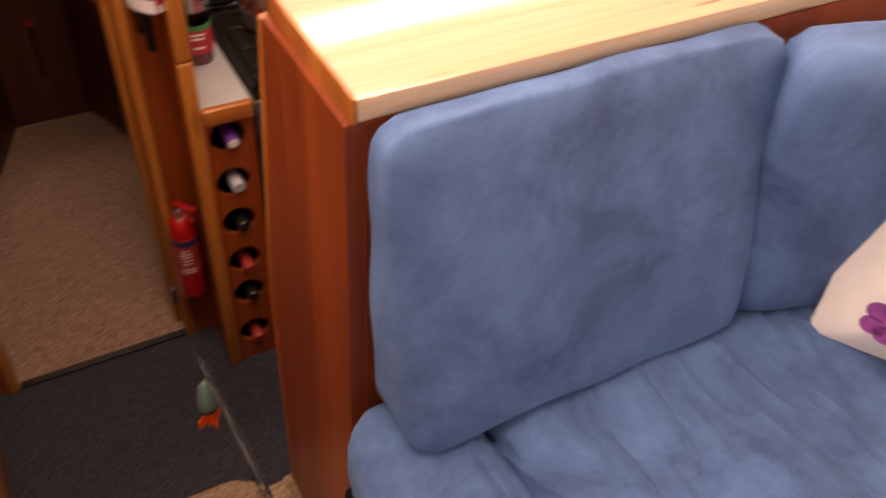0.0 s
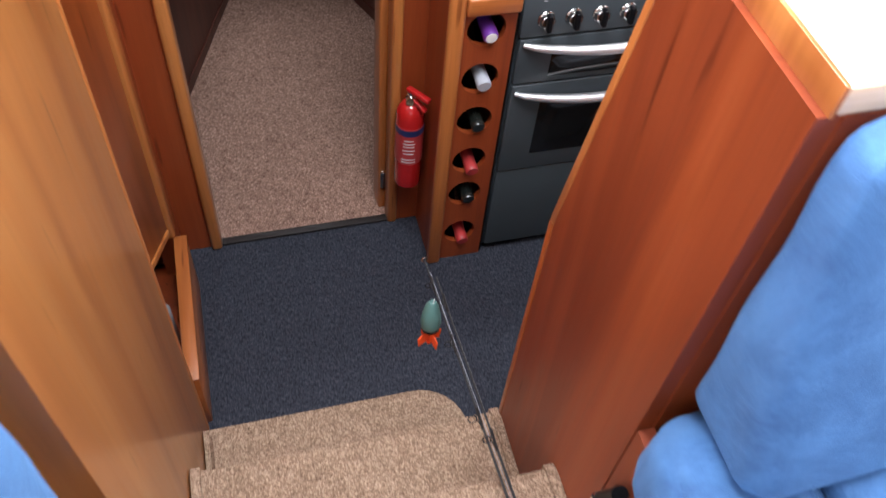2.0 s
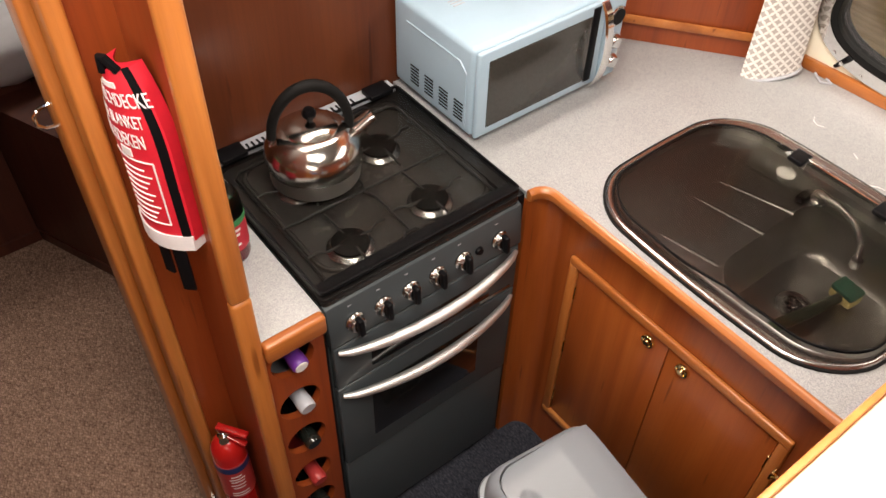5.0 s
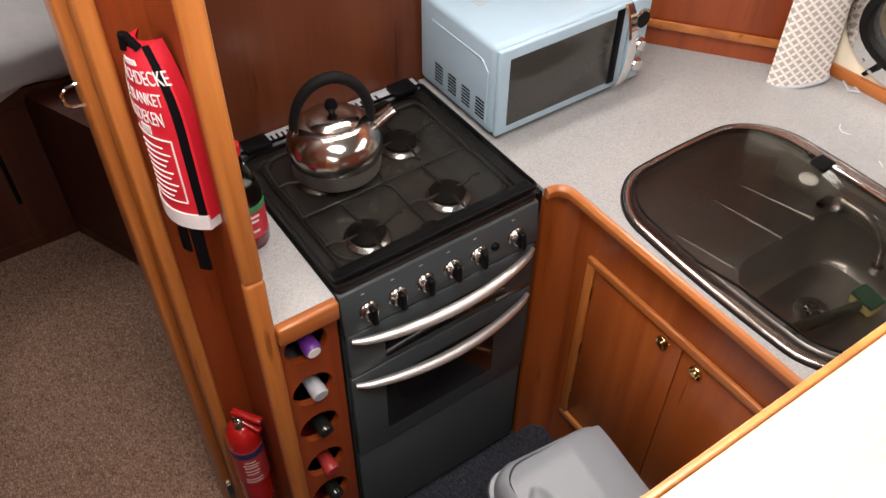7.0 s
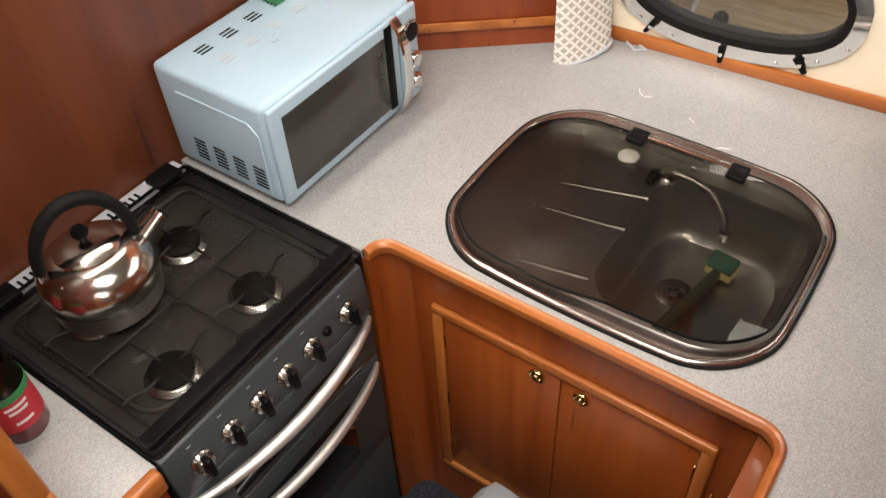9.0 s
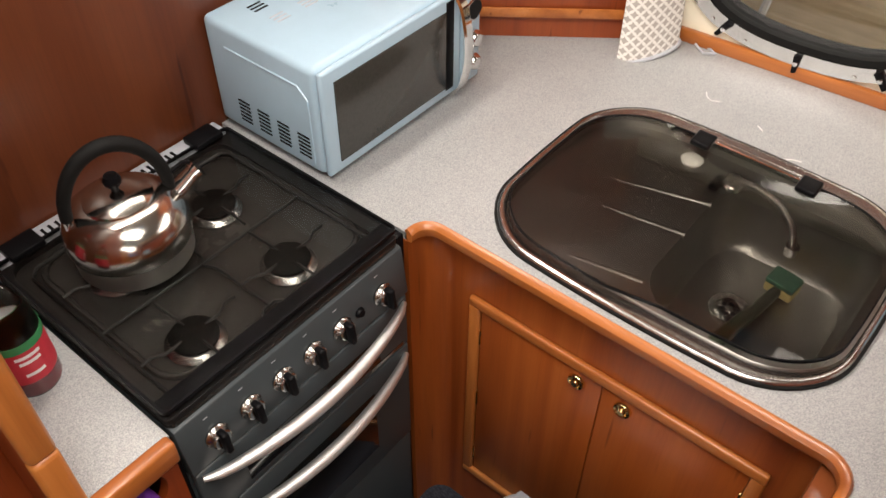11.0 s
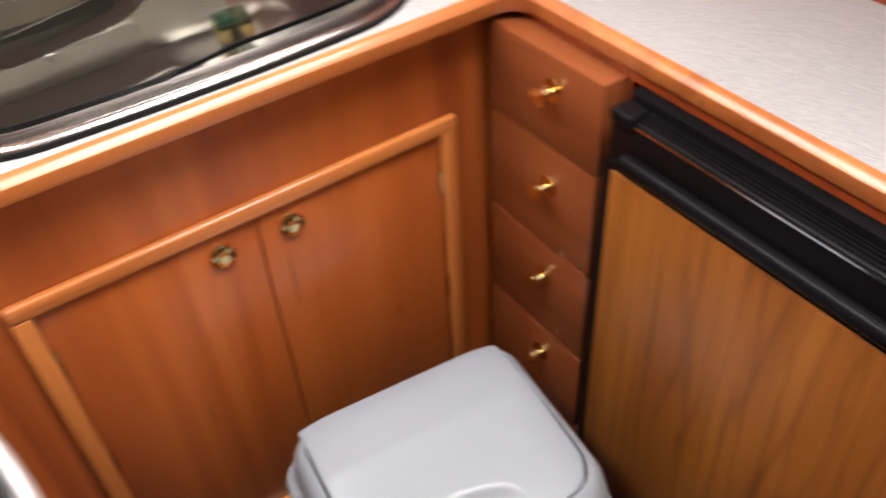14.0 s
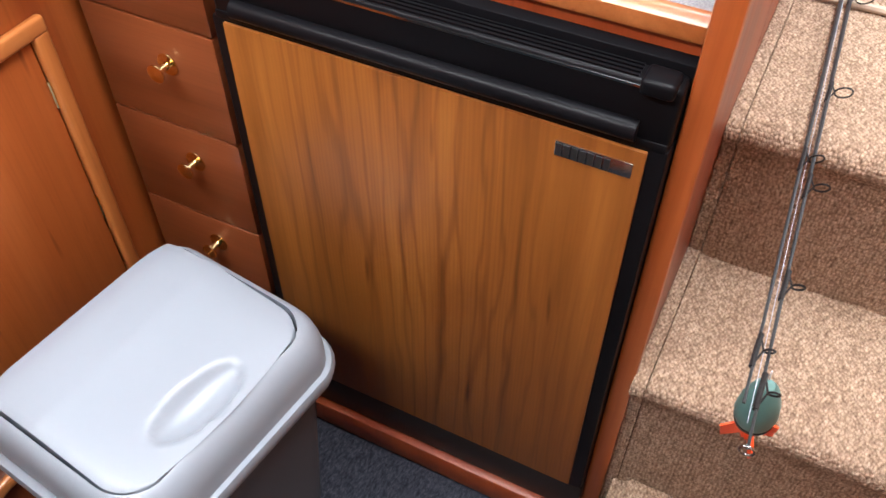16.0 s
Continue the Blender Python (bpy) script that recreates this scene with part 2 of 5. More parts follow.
M["cooker"] = plain("grey_cooker_enamel", (0.052, 0.064, 0.071), 0.34, 0.06, 9, 0.05)
M["hob"] = plain("dark_hob_enamel", (0.026, 0.023, 0.021), 0.24, 0.3, 7)
M["binding"] = plain("pale_edge_binding", (0.50, 0.40, 0.30), 0.85, 0.12, 60)
M["hob"].node_tree.nodes["Principled BSDF"].inputs["Specular IOR Level"].default_value = 0.22
# Ceiling lining out of view, kept dark so the glass lids reflect less
M["headlining"] = plain("darkened_headlining", (0.10, 0.085, 0.07), 0.8, 0.05, 5)
M["black"] = plain("black_plastic", (0.005, 0.005, 0.006), 0.32)
M["black"].node_tree.nodes["Principled BSDF"].inputs["Specular IOR Level"].default_value = 0.15
M["rubber"] = plain("black_rubber", (0.009, 0.009, 0.009), 0.6)
M["plinth_black"] = plain("plain_black_brown", (0.016, 0.011, 0.009), 0.5, 0.2, 20)
M["iron"] = plain("black_iron", (0.009, 0.008, 0.008), 0.45, 0.3, 60)
M["iron"].node_tree.nodes["Principled BSDF"].inputs["Specular IOR Level"].default_value = 0.2
M["cream"] = plain("cream_vinyl_lining", (0.80, 0.74, 0.60), 0.6, 0.06, 7, 0, 0.05)
M["white"] = plain("white_paint", (0.78, 0.77, 0.74), 0.5, 0.05, 6)
M["linen"] = plain("white_linen", (0.72, 0.70, 0.72), 0.85, 0.1, 10, 0, 0.1)
M["mic"] = plain("pale_blue_enamel", (0.36, 0.505, 0.615), 0.3, 0.05, 8, 0.3)
M["toast"] = plain("pale_blue_toaster_enamel", (0.36, 0.55, 0.66), 0.28, 0.05, 8, 0.3)
M["bin"] = plain("silver_grey_plastic", (0.25, 0.278, 0.312), 0.36, 0.03, 6)
M["bin_body"] = plain("slate_grey_plastic", (0.10, 0.11, 0.125), 0.5, 0.1, 9)
M["redgloss"] = plain("red_gloss_paint", (0.45, 0.012, 0.012), 0.22, 0.08, 12, 0.5)
M["redcloth"] = plain("red_nylon", (0.60, 0.012, 0.03), 0.55, 0.12, 30, 0, 0.15)
M["navyink"] = plain("navy_print", (0.02, 0.03, 0.12), 0.4)
M["ink_white"] = plain("white_print", (0.78, 0.76, 0.76), 0.55)
M["ink_dark"] = plain("black_print", (0.02, 0.02, 0.02), 0.5)
M["wine"] = plain("dark_wine_glass", (0.012, 0.014, 0.012), 0.08, 0.1, 10, 0.5)
M["capred"] = plain("red_foil", (0.42, 0.04, 0.04), 0.35)
M["cappurple"] = plain("purple_foil", (0.13, 0.03, 0.26), 0.35)
M["capgrey"] = plain("silver_foil", (0.45, 0.47, 0.52), 0.32)
M["orangefloat"] = plain("orange_float", (0.95, 0.10, 0.012), 0.4)
M["greenfloat"] = plain("grey_green_float", (0.10, 0.21, 0.19), 0.4)
M["lure"] = plain("green_lure", (0.06, 0.26, 0.06), 0.3)
M["rod"] = plain("graphite_rod", (0.020, 0.022, 0.023), 0.4, 0.2, 40, 0.05)
M["olive"] = plain("dark_olive_plastic", (0.022, 0.028, 0.016), 0.35)
M["spongeg"] = plain("green_scourer", (0.018, 0.085, 0.052), 0.9, 0.3, 80, 0, 0.5)
M["spongey"] = plain("yellow_sponge", (0.55, 0.43, 0.18), 0.9, 0.2, 90, 0, 0.4)
M["juice"] = plain("dark_red_squash", (0.13, 0.012, 0.02), 0.2)
M["label"] = plain("red_paper_label", (0.50, 0.03, 0.05), 0.5)
M["floral"] = plain("white_cotton", (0.80, 0.80, 0.78), 0.85, 0.06, 12, 0, 0.1)
M["petal"] = plain("purple_petal_print", (0.30, 0.06, 0.30), 0.85, 0.4, 60)
M["greenpaint"] = plain("green_card", (0.03, 0.22, 0.08), 0.5)
M["burner"] = plain("burner_cap_black", (0.005, 0.0045, 0.004), 0.5, 0.3, 60)
for key, gloss in (("rubber", 0.1), ("iron", 0.35), ("burner", 0.05), ("cooker", 0.28), ("hob", 0.35), ("black", 0.09)):
    M[key].node_tree.nodes["Principled BSDF"].inputs["Specular IOR Level"].default_value = gloss
M["window_dark"] = plain("dark_oven_glass", (0.008, 0.008, 0.008), 0.06, 0.1, 5, 0.4)
M["micglass"] = plain("smoked_door_glass", (0.040, 0.039, 0.035), 0.16, 0.15, 200, 0.1)


def glass(name, tint, rough=0.0):
    m = base_mat(name, tint, rough)
    p = m.node_tree.nodes["Principled BSDF"]
    p.inputs["Transmission Weight"].default_value = 1.0
    p.inputs["IOR"].default_value = 1.46
    return m


# Hob lid tint and low IOR stand in for missing shade on the hob
M["glass"] = glass("tinted_lid_glass", (0.58, 0.58, 0.57))
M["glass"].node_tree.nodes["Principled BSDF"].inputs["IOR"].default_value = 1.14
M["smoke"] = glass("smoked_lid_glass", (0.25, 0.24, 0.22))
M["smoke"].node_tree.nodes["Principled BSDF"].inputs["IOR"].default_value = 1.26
M["bottle"] = glass("clear_plastic_bottle", (0.92, 0.94, 0.95), 0.03)


def lattice(name):
    """Cotton with a grey lattice of overlapping rings."""
    m = base_mat(name, (0.7, 0.68, 0.66), 0.9)
    v = coords(m, (1, 1, 1), (0, 0, radians(45)))
    s = node(m, "ShaderNodeSeparateXYZ")
    links(m, v, s.inputs[0])

    def mth(op, a, b=0.0):
        n = node(m, "ShaderNodeMath")
        n.operation = op
        for sock, val in zip(n.inputs, (a, b)):
            if isinstance(val, (int, float)):
                sock.default_value = val
            else:
                links(m, val, sock)
        return n.outputs[0]
    ring = None
    for ox in (0.0, 0.5):
        u = mth('SUBTRACT', mth('FRACT', mth('ADD', mth('MULTIPLY', s.outputs["X"], 42), ox)), 0.5)
        w = mth('SUBTRACT', mth('FRACT', mth('ADD', mth('MULTIPLY', s.outputs["Z"], 42), ox)), 0.5)
        r = mth('SQRT', mth('ADD', mth('MULTIPLY', u, u), mth('MULTIPLY', w, w)))
        d = mth('LESS_THAN', mth('ABSOLUTE', mth('SUBTRACT', r, 0.42)), 0.075)
        ring = d if ring is None else mth('MAXIMUM', ring, d)
    colour_in(m, mix(m, ring, (0.42, 0.39, 0.36), (0.78, 0.76, 0.73)))
    bump(m, noise_of(m, coords(m), 90, 3, 0.5), 0.2, 0.003)
    return m


M["mitt"] = lattice("lattice_print_cotton")


def planks(name):
    """Weathered dock boards seen through the porthole, lightened for daylight that misses them."""
    m = base_mat(name, (0.3, 0.25, 0.19), 0.85)
    g = noise_of(m, coords(m, (8, 1, 60)), 1.0, 5, 0.65, 0.4)
    b = noise_of(m, coords(m), 7, 4, 0.6)
    # Board colours raised: the daylight outside is partly put into them
    c = ramp(m, g, ((0.3, (0.58, 0.45, 0.28)), (0.55, (0.80, 0.66, 0.44)), (0.75, (0.86, 0.74, 0.54))))
    colour_in(m, mix(m, 0.4, c, ramp(m, b, ((0.35, (0.6, 0.6, 0.6)), (0.65, (1, 1, 1)))), 'MULTIPLY'))
    bump(m, g, 0.5, 0.004)
    return m


M["planks"] = planks("weathered_boards")

# ---- mesh helpers ----


def mesh_object(name, bm, material, smooth=None):
    me = bpy.data.meshes.new(name)
    bmesh.ops.recalc_face_normals(bm, faces=bm.faces)
    bm.to_mesh(me)
    bm.free()
    me.materials.append(material)
    if smooth is not None:
        me.shade_smooth()
        me.set_sharp_from_angle(angle=radians(smooth))
    return new(name, me)


def thing(name, at, label, category, group="", kind=""):
    """An Empty at a thing's base."""
    ob = new(name)
    ob.empty_display_size = 0.05
    ob.location = at
    return tagged(ob, label, category, group, kind)


def part(name, bm, material, parent, label="", smooth=38):
    ob = mesh_object(name, bm, material, smooth)
    ob.parent = parent
    if parent.type == 'EMPTY':
        ob.matrix_parent_inverse = Matrix.Translation(parent.location).inverted()
    if label:
        tagged(ob, label)
    return ob


def solo(name, bm, material, label, category="", kind="", smooth=38, group=""):
    return tagged(mesh_object(name, bm, material, smooth), label, category, group, kind)


def add(bm, other):
    me = bpy.data.meshes.new("tmp")
    other.to_mesh(me)
    other.free()
    bm.from_mesh(me)
    bpy.data.meshes.remove(me)
    return bm


def box(x0, x1, y0, y1, z0, z1, bev=0.0, seg=2):
    bm = bmesh.new()
    bmesh.ops.create_cube(bm, size=1)
    for v in bm.verts:
        v.co = Vector(((x0 + x1) / 2 + v.co.x * (x1 - x0), (y0 + y1) / 2 + v.co.y * (y1 - y0), (z0 + z1) / 2 + v.co.z * (z1 - z0)))
    if bev:
        bmesh.ops.bevel(bm, geom=bm.edges[:], offset=bev, segments=seg, affect='EDGES', profile=0.5)
    return bm


def boxes(*rows):
    bm = bmesh.new()
    for r in rows:
        add(bm, box(*r))
    return bm


def moved(bm, m):
    bmesh.ops.transform(bm, matrix=m, verts=bm.verts)
    return bm


def prism(pts, a, b, axis="z", bev=0.0):
    """A polygon pushed from a to b along an axis. pts: (x, y) for z, (y, z) for x, (x, z) for y."""
    put = {"z": lambda p, h: (p[0], p[1], h), "x": lambda p, h: (h, p[0], p[1]), "y": lambda p, h: (p[0], h, p[1])}[axis]
    bm = bmesh.new()
    lo = [bm.verts.new(put(p, a)) for p in pts]
    hi = [bm.verts.new(put(p, b)) for p in pts]
    bm.faces.new(lo)
    bm.faces.new(hi)
    for i in range(len(pts)):
        j = (i + 1) % len(pts)
        bm.faces.new((lo[i], lo[j], hi[j], hi[i]))
    bmesh.ops.recalc_face_normals(bm, faces=bm.faces)
    if bev:
        bmesh.ops.bevel(bm, geom=bm.edges[:], offset=bev, segments=2, affect='EDGES', profile=0.5)
    return bm


def rounded(x0, x1, y0, y1, r, n=6):
    """A rectangle with round corners, as (x, y) points, counter-clockwise."""
    pts = []
    for cx, cy, a in ((x1 - r, y1 - r, 0), (x0 + r, y1 - r, 90), (x0 + r, y0 + r, 180), (x1 - r, y0 + r, 270)):
        pts += [(cx + r * math.cos(radians(a + 90 * i / n)), cy + r * math.sin(radians(a + 90 * i / n))) for i in range(n + 1)]
    return pts


def plate(outer, holes, z0, z1):
    """A flat plate with holes, lying level."""
    bm = bmesh.new()
    edges = []
    for loop in (outer, *holes):
        vs = [bm.verts.new((x, y, z0)) for x, y in loop]
        edges += [bm.edges.new((vs[i], vs[(i + 1) % len(vs)])) for i in range(len(vs))]
    bmesh.ops.triangle_fill(bm, use_beauty=True, edges=edges)
    got = bmesh.ops.extrude_face_region(bm, geom=bm.faces[:])
    for v in got["geom"]:
        if isinstance(v, bmesh.types.BMVert):
            v.co.z = z1
    return bm


def loft(rings, close=True, caps=(True, True)):
    """Joins rings of points, each with the same count."""
    bm = bmesh.new()
    vs = [[bm.verts.new(p) for p in r] for r in rings]
    n = len(vs[0])
    for a, b in zip(vs, vs[1:]):
        for i in range(n if close else n - 1):
            j = (i + 1) % n
            bm.faces.new((a[i], a[j], b[j], b[i]))
    if caps[0]:
        bm.faces.new(vs[0][::-1])
    if caps[1]:
        bm.faces.new(vs[-1])
    return bm


def lathe(profile, at=(0, 0, 0), n=32, turn=None):
    """A turned shape from (radius, height) pairs."""
    bm = loft([[(max(r, 1e-4) * math.cos(2 * math.pi * i / n), max(r, 1e-4) * math.sin(2 * math.pi * i / n), h) for i in range(n)] for r, h in profile])
    m = Matrix.Translation(at)
    return moved(bm, m @ turn if turn else m)


def tube(points, r, n=8, flat=1.0):
    """A round bar along points; r is a number or one for each point."""
    pts = [Vector(p) for p in points]
    rs = r if isinstance(r, (list, tuple)) else [r] * len(pts)
    rings, up = [], None
    for i, p in enumerate(pts):
        d = (pts[min(i + 1, len(pts) - 1)] - pts[max(i - 1, 0)]).normalized()
        if up is None:
            up = d.orthogonal().normalized()
        up = (up - d * up.dot(d)).normalized()
        side = d.cross(up)
        rings.append([p + rs[i] * (math.cos(2 * math.pi * k / n) * up + flat * math.sin(2 * math.pi * k / n) * side) for k in range(n)])
    return loft(rings)


def arc(c, r, a0, a1, n, z=0.0):
    return [(c[0] + r * math.cos(radians(a0 + (a1 - a0) * i / n)), c[1] + r * math.sin(radians(a0 + (a1 - a0) * i / n)), z) for i in range(n + 1)]


def facing(direction, up=(0, 0, 1)):
    """Turns the z axis to a direction."""
    return Vector(direction).to_track_quat('Z', 'Y').to_matrix().to_4x4()


def soft_box(x0, x1, y0, y1, z0, z1, r, cuts=6, puff=0.0, seed=0, rough=0.0):
    """An upholstered block: round edges, swollen middles, slight unevenness."""
    bm = bmesh.new()
    bmesh.ops.create_cube(bm, size=2)
    bmesh.ops.subdivide_edges(bm, edges=bm.edges[:], cuts=cuts * 2 + 1, use_grid_fill=True)
    h = Vector(((x1 - x0) / 2, (y1 - y0) / 2, (z1 - z0) / 2))
    c = Vector(((x1 + x0) / 2, (y1 + y0) / 2, (z1 + z0) / 2))
    for v in bm.verts:
        u = v.co.copy()
        p = Vector((u.x * h.x, u.y * h.y, u.z * h.z))
        inner = Vector([max(-(h[i] - r), min(h[i] - r, p[i])) for i in range(3)])
        d = p - inner
        if d.length > 1e-6:
            d = d.normalized() * r
        q = inner + d
        swell = 1 - max(0.0, sorted((abs(u.x), abs(u.y), abs(u.z)))[1]) ** 2
        nrm = Vector([1.0 * (abs(u[i]) > 0.999) * (1 if u[i] > 0 else -1) for i in range(3)])
        q += nrm * puff * swell
        if rough:
            q += nrm * rough * noise.noise((q + c) * 9 + Vector((seed, 0, 0)))
        v.co = c + q
    return bm


def lettering(name, text, size, m, material, parent, depth=0.0004):
    """Raised print made from the built-in font."""
    cu = bpy.data.curves.new(name, 'FONT')
    cu.body, cu.size, cu.extrude = text, size, depth
    tmp = bpy.data.objects.new("tmp", cu)
    scene.collection.objects.link(tmp)
    me = bpy.data.meshes.new_from_object(tmp.evaluated_get(bpy.context.evaluated_depsgraph_get()))
    bpy.data.objects.remove(tmp)
    me.transform(m)
    me.materials.clear()
    me.materials.append(material)
    ob = new(name, me)
    ob.parent = parent
    if parent.type == 'EMPTY':
        ob.matrix_parent_inverse = Matrix.Translation(parent.location).inverted()
    return ob

# ---- the large structure ----
WELL_L, WELL_R, TOP = -0.85, 1.40, 0.92
SALOON = 0.687


def structure(name, bm, material, label, smooth=38):
    return solo(name, bm, material, label, "", "structure", smooth)


structure("floor_galley", box(-0.85, 0.62, -0.76, 0.16, -0.05, 0.0), M["navy"], "dark navy ribbed carpet on the galley floor")
structure("floor_cabin", prism([(-0.98, 0.162), (0.25, 0.162), (0.25, 0.52), (-0.262, 1.51), (-0.545, 1.51), (-0.98, 0.30)], -0.05, 0.008), M["cabin_carpet"], "tan speckled carpet on the cabin floor")
structure("floor_saloon", boxes((-1.8, 1.55, -4.5, -1.25, SALOON - 0.06, SALOON - 0.004)), M["beige"], "beige looped carpet on the saloon floor")
structure("hull_bottom", boxes((-1.9, 1.7, -4.6, 2.7, -0.12, -0.06)), M["dark"], "dark timber under the floors")

# mat on the saloon floor behind the top step
mat = thing("carpet_mat", (-0.8, -2.0, SALOON), "beige carpet mat with a thick bound edge on the saloon floor", "mat")
mat_line = rounded(-0.885, -0.215, -2.60, -1.268, 0.030)
part("carpet", prism(mat_line, SALOON - 0.004, SALOON + 0.004), M["beige"], mat)
part("binding", tube([(p[0], p[1], SALOON + 0.002) for p in mat_line + mat_line[:1]], 0.006, 8), M["binding"], mat, "thick pale beige bound edge")

# stairs of three carpeted steps
stairs = thing("stairs", (-0.53, -0.8, 0), "beige looped carpet over three companionway steps", "stairs", kind="structure")


def carpet_step(y_nose, y_back, z_top, z_low, x0, x1, round_corner=0.0):
    """A carpet-wrapped step with a round nose and a stitched border at each end."""
    r = 0.022
    if round_corner:
        pts = [(x0, y_back), (x0, y_nose)] + [(x, y) for x, y, _ in arc((x1 - round_corner, y_nose - round_corner), round_corner, 90, 0, 8)] + [(x1, y_back)]
        bm = prism(pts, z_low, z_top)
        bmesh.ops.bevel(bm, geom=[e for e in bm.edges if all(v.co.z > z_top - 1e-4 for v in e.verts)], offset=r, segments=3, affect='EDGES')
        return part("step", bm, M["beige"], stairs)
    prof = [(y_back, z_low), (y_nose - 0.016, z_low), (y_nose - 0.016, z_top - 0.055)]
    prof += [(y_nose - r + r * math.cos(radians(a)), z_top - r + r * math.sin(radians(a))) for a in range(-60, 91, 25)]
    prof += [(y_back, z_top)]
    st = part("step", prism(prof, x0 + 0.0190, x1 - 0.0190, "x"), M["beige"], stairs)
    up = [(y, z + (0.005 if z > z_low + 0.01 else 0)) if y < y_nose - 0.01 else (y + 0.006, z + 0.004) for y, z in prof]
    for a, b in ((x0, x0 + 0.018), (x1 - 0.018, x1)):
        part("carpet_border", prism(up, a, b, "x", 0.002), M["beige"], st)
    return st


carpet_step(-0.508, -0.75, 0.195, 0.0, -0.825, -0.222, 0.11)
carpet_step(-0.715, -1.0, 0.443, 0.0, -0.825, -0.2086)
carpet_step(-0.944, -1.25, SALOON, 0.0, -0.825, -0.2086)

# forward bulkhead with the doorway into the cabin
BH = 0.16
structure("bulkhead_port", boxes((-1.75, -0.765, BH, BH + 0.05, 0.0, 1.95)), M["red"], "red mahogany bulkhead beside the cabin doorway")
structure("bulkhead_starboard", boxes((-0.232, -0.138, BH, BH + 0.05, 0.0, 1.95)), M["red"], "red mahogany bulkhead behind the fire extinguisher")
structure("bulkhead_over_door", boxes((-1.75, -0.10, BH, BH + 0.05, 1.95, ROOF)), M["red"], "red mahogany panel over the cabin doorway")
frame_ob = thing("door_frame", (-0.5, BH, 0), "cherry door lining with rounded edge posts, cabin side open", "door frame", kind="structure")
part("post", box(-0.772, -0.742, BH - 0.016, BH + 0.06, 0.0, 1.95, 0.008, 3), M["trim"], frame_ob)
part("post", box(-0.250, -0.222, BH - 0.012, BH + 0.045, 0.0, 1.95, 0.008, 3), M["trim"], frame_ob)
part("post", box(-0.268, -0.240, BH + 0.05, BH + 0.12, 0.0, 1.95, 0.008, 3), M["trim"], frame_ob)
hinge_part = part("hinge", boxes((-0.262, -0.238, BH + 0.044, BH + 0.052, 0.10, 0.165, 0.001)), M["steel"], frame_ob, "small steel hinge leaf")
part("pull", tube([(-0.267, BH + 0.085, 1.300), (-0.284, BH + 0.085, 1.302), (-0.294, BH + 0.085, 1.312), (-0.294, BH + 0.085, 1.328), (-0.284, BH + 0.085, 1.338), (-0.267, BH + 0.085, 1.340)], 0.0032, 8), M["chrome"], frame_ob, "small chrome pull loop")
part("threshold", box(-0.742, -0.250, BH - 0.004, BH + 0.02, 0.0, 0.0095, 0.003), M["plinth_black"], frame_ob)

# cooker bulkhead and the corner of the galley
structure("bulkhead_galley", box(-0.138, 1.75, 0.478, 0.53, 0.0, 1.85), M["bulkhead"], "cherry veneered bulkhead behind the cooker, shade darkened into its colour")
structure("bulkhead_joint", box(-0.160, -0.1385, BH + 0.05, 0.4775, 0.0, 1.95), M["bulkhead"], "cherry panel joining the bulkheads, shade darkened into its colour")

# hull side with the porthole opening
PH = (-0.312, 1.096, 0.245, 0.125)


def oval(ry, rz, n=40, p=2.35):
    out = []
    for i in range(n):
        c, s = math.cos(2 * math.pi * i / n), math.sin(2 * math.pi * i / n)
        out.append((ry * abs(c) ** (2 / p) * (1 if c > 0 else -1), rz * abs(s) ** (2 / p) * (1 if s > 0 else -1)))
    return out


def on_hull(bm):
    """Stands a shape drawn flat (y, z, depth) up on the hull side, depth towards the room."""
    m = Matrix(((0, 0, -1, 0), (1, 0, 0, 0), (0, 1, 0, 0), (0, 0, 0, 1)))
    return moved(bm, Matrix.Translation((1.370, PH[0], PH[1])) @ Euler((0, 0, radians(3.5))).to_matrix().to_4x4() @ m)


structure("hull_side", on_hull(plate([(-1.1, -1.2), (0.85, -1.2), (0.85, 0.62), (-1.1, 0.62)], [oval(PH[2] - 0.012, PH[3] - 0.012)], -0.04, 0.0)), M["cream"], "cream vinyl lined hull side with a porthole opening")
trim_ob = structure("trim_hull", moved(box(-0.014, 0.0, -0.72, 0.02, TOP, TOP + 0.03, 0.003), Matrix.Translation((1.350, 0, 0)) @ Euler((0, 0, radians(3.5))).to_matrix().to_4x4()), M["cherry_y"], "cherry batten along the foot of the hull side")

# Two unseen dark panels, added so the glass lids mirror less brightness
structure("reflection_panel_hull", moved(box(-0.012, 0.0, -1.0, 0.40, 1.30, 1.70, 0.003), Matrix.Translation((1.344, 0, 0)) @ Euler((0, 0, radians(3.5))).to_matrix().to_4x4()), M["dark"], "unseen dark panel high on the hull side, added to darken reflections")
structure("reflection_panel_bulkhead", box(-0.13, 1.30, 0.462, 0.477, 1.46, 1.84, 0.003), M["dark"], "unseen dark panel high on the galley bulkhead, added to darken reflections")

# saloon shell out of view, with assumed window openings for the lamps
shell = M["white"]
structure("wall_port", boxes((-1.84, -1.78, -4.55, 0.6, -0.1, 1.8), (-1.84, -1.78, -4.55, 0.6, 2.5, ROOF), (-1.84, -1.78, -4.55, -2.95, 1.8, 2.5), (-1.84, -1.78, -0.05, 0.6, 1.8, 2.5)), M["cherry"], "cherry lined port wall with a long window opening")
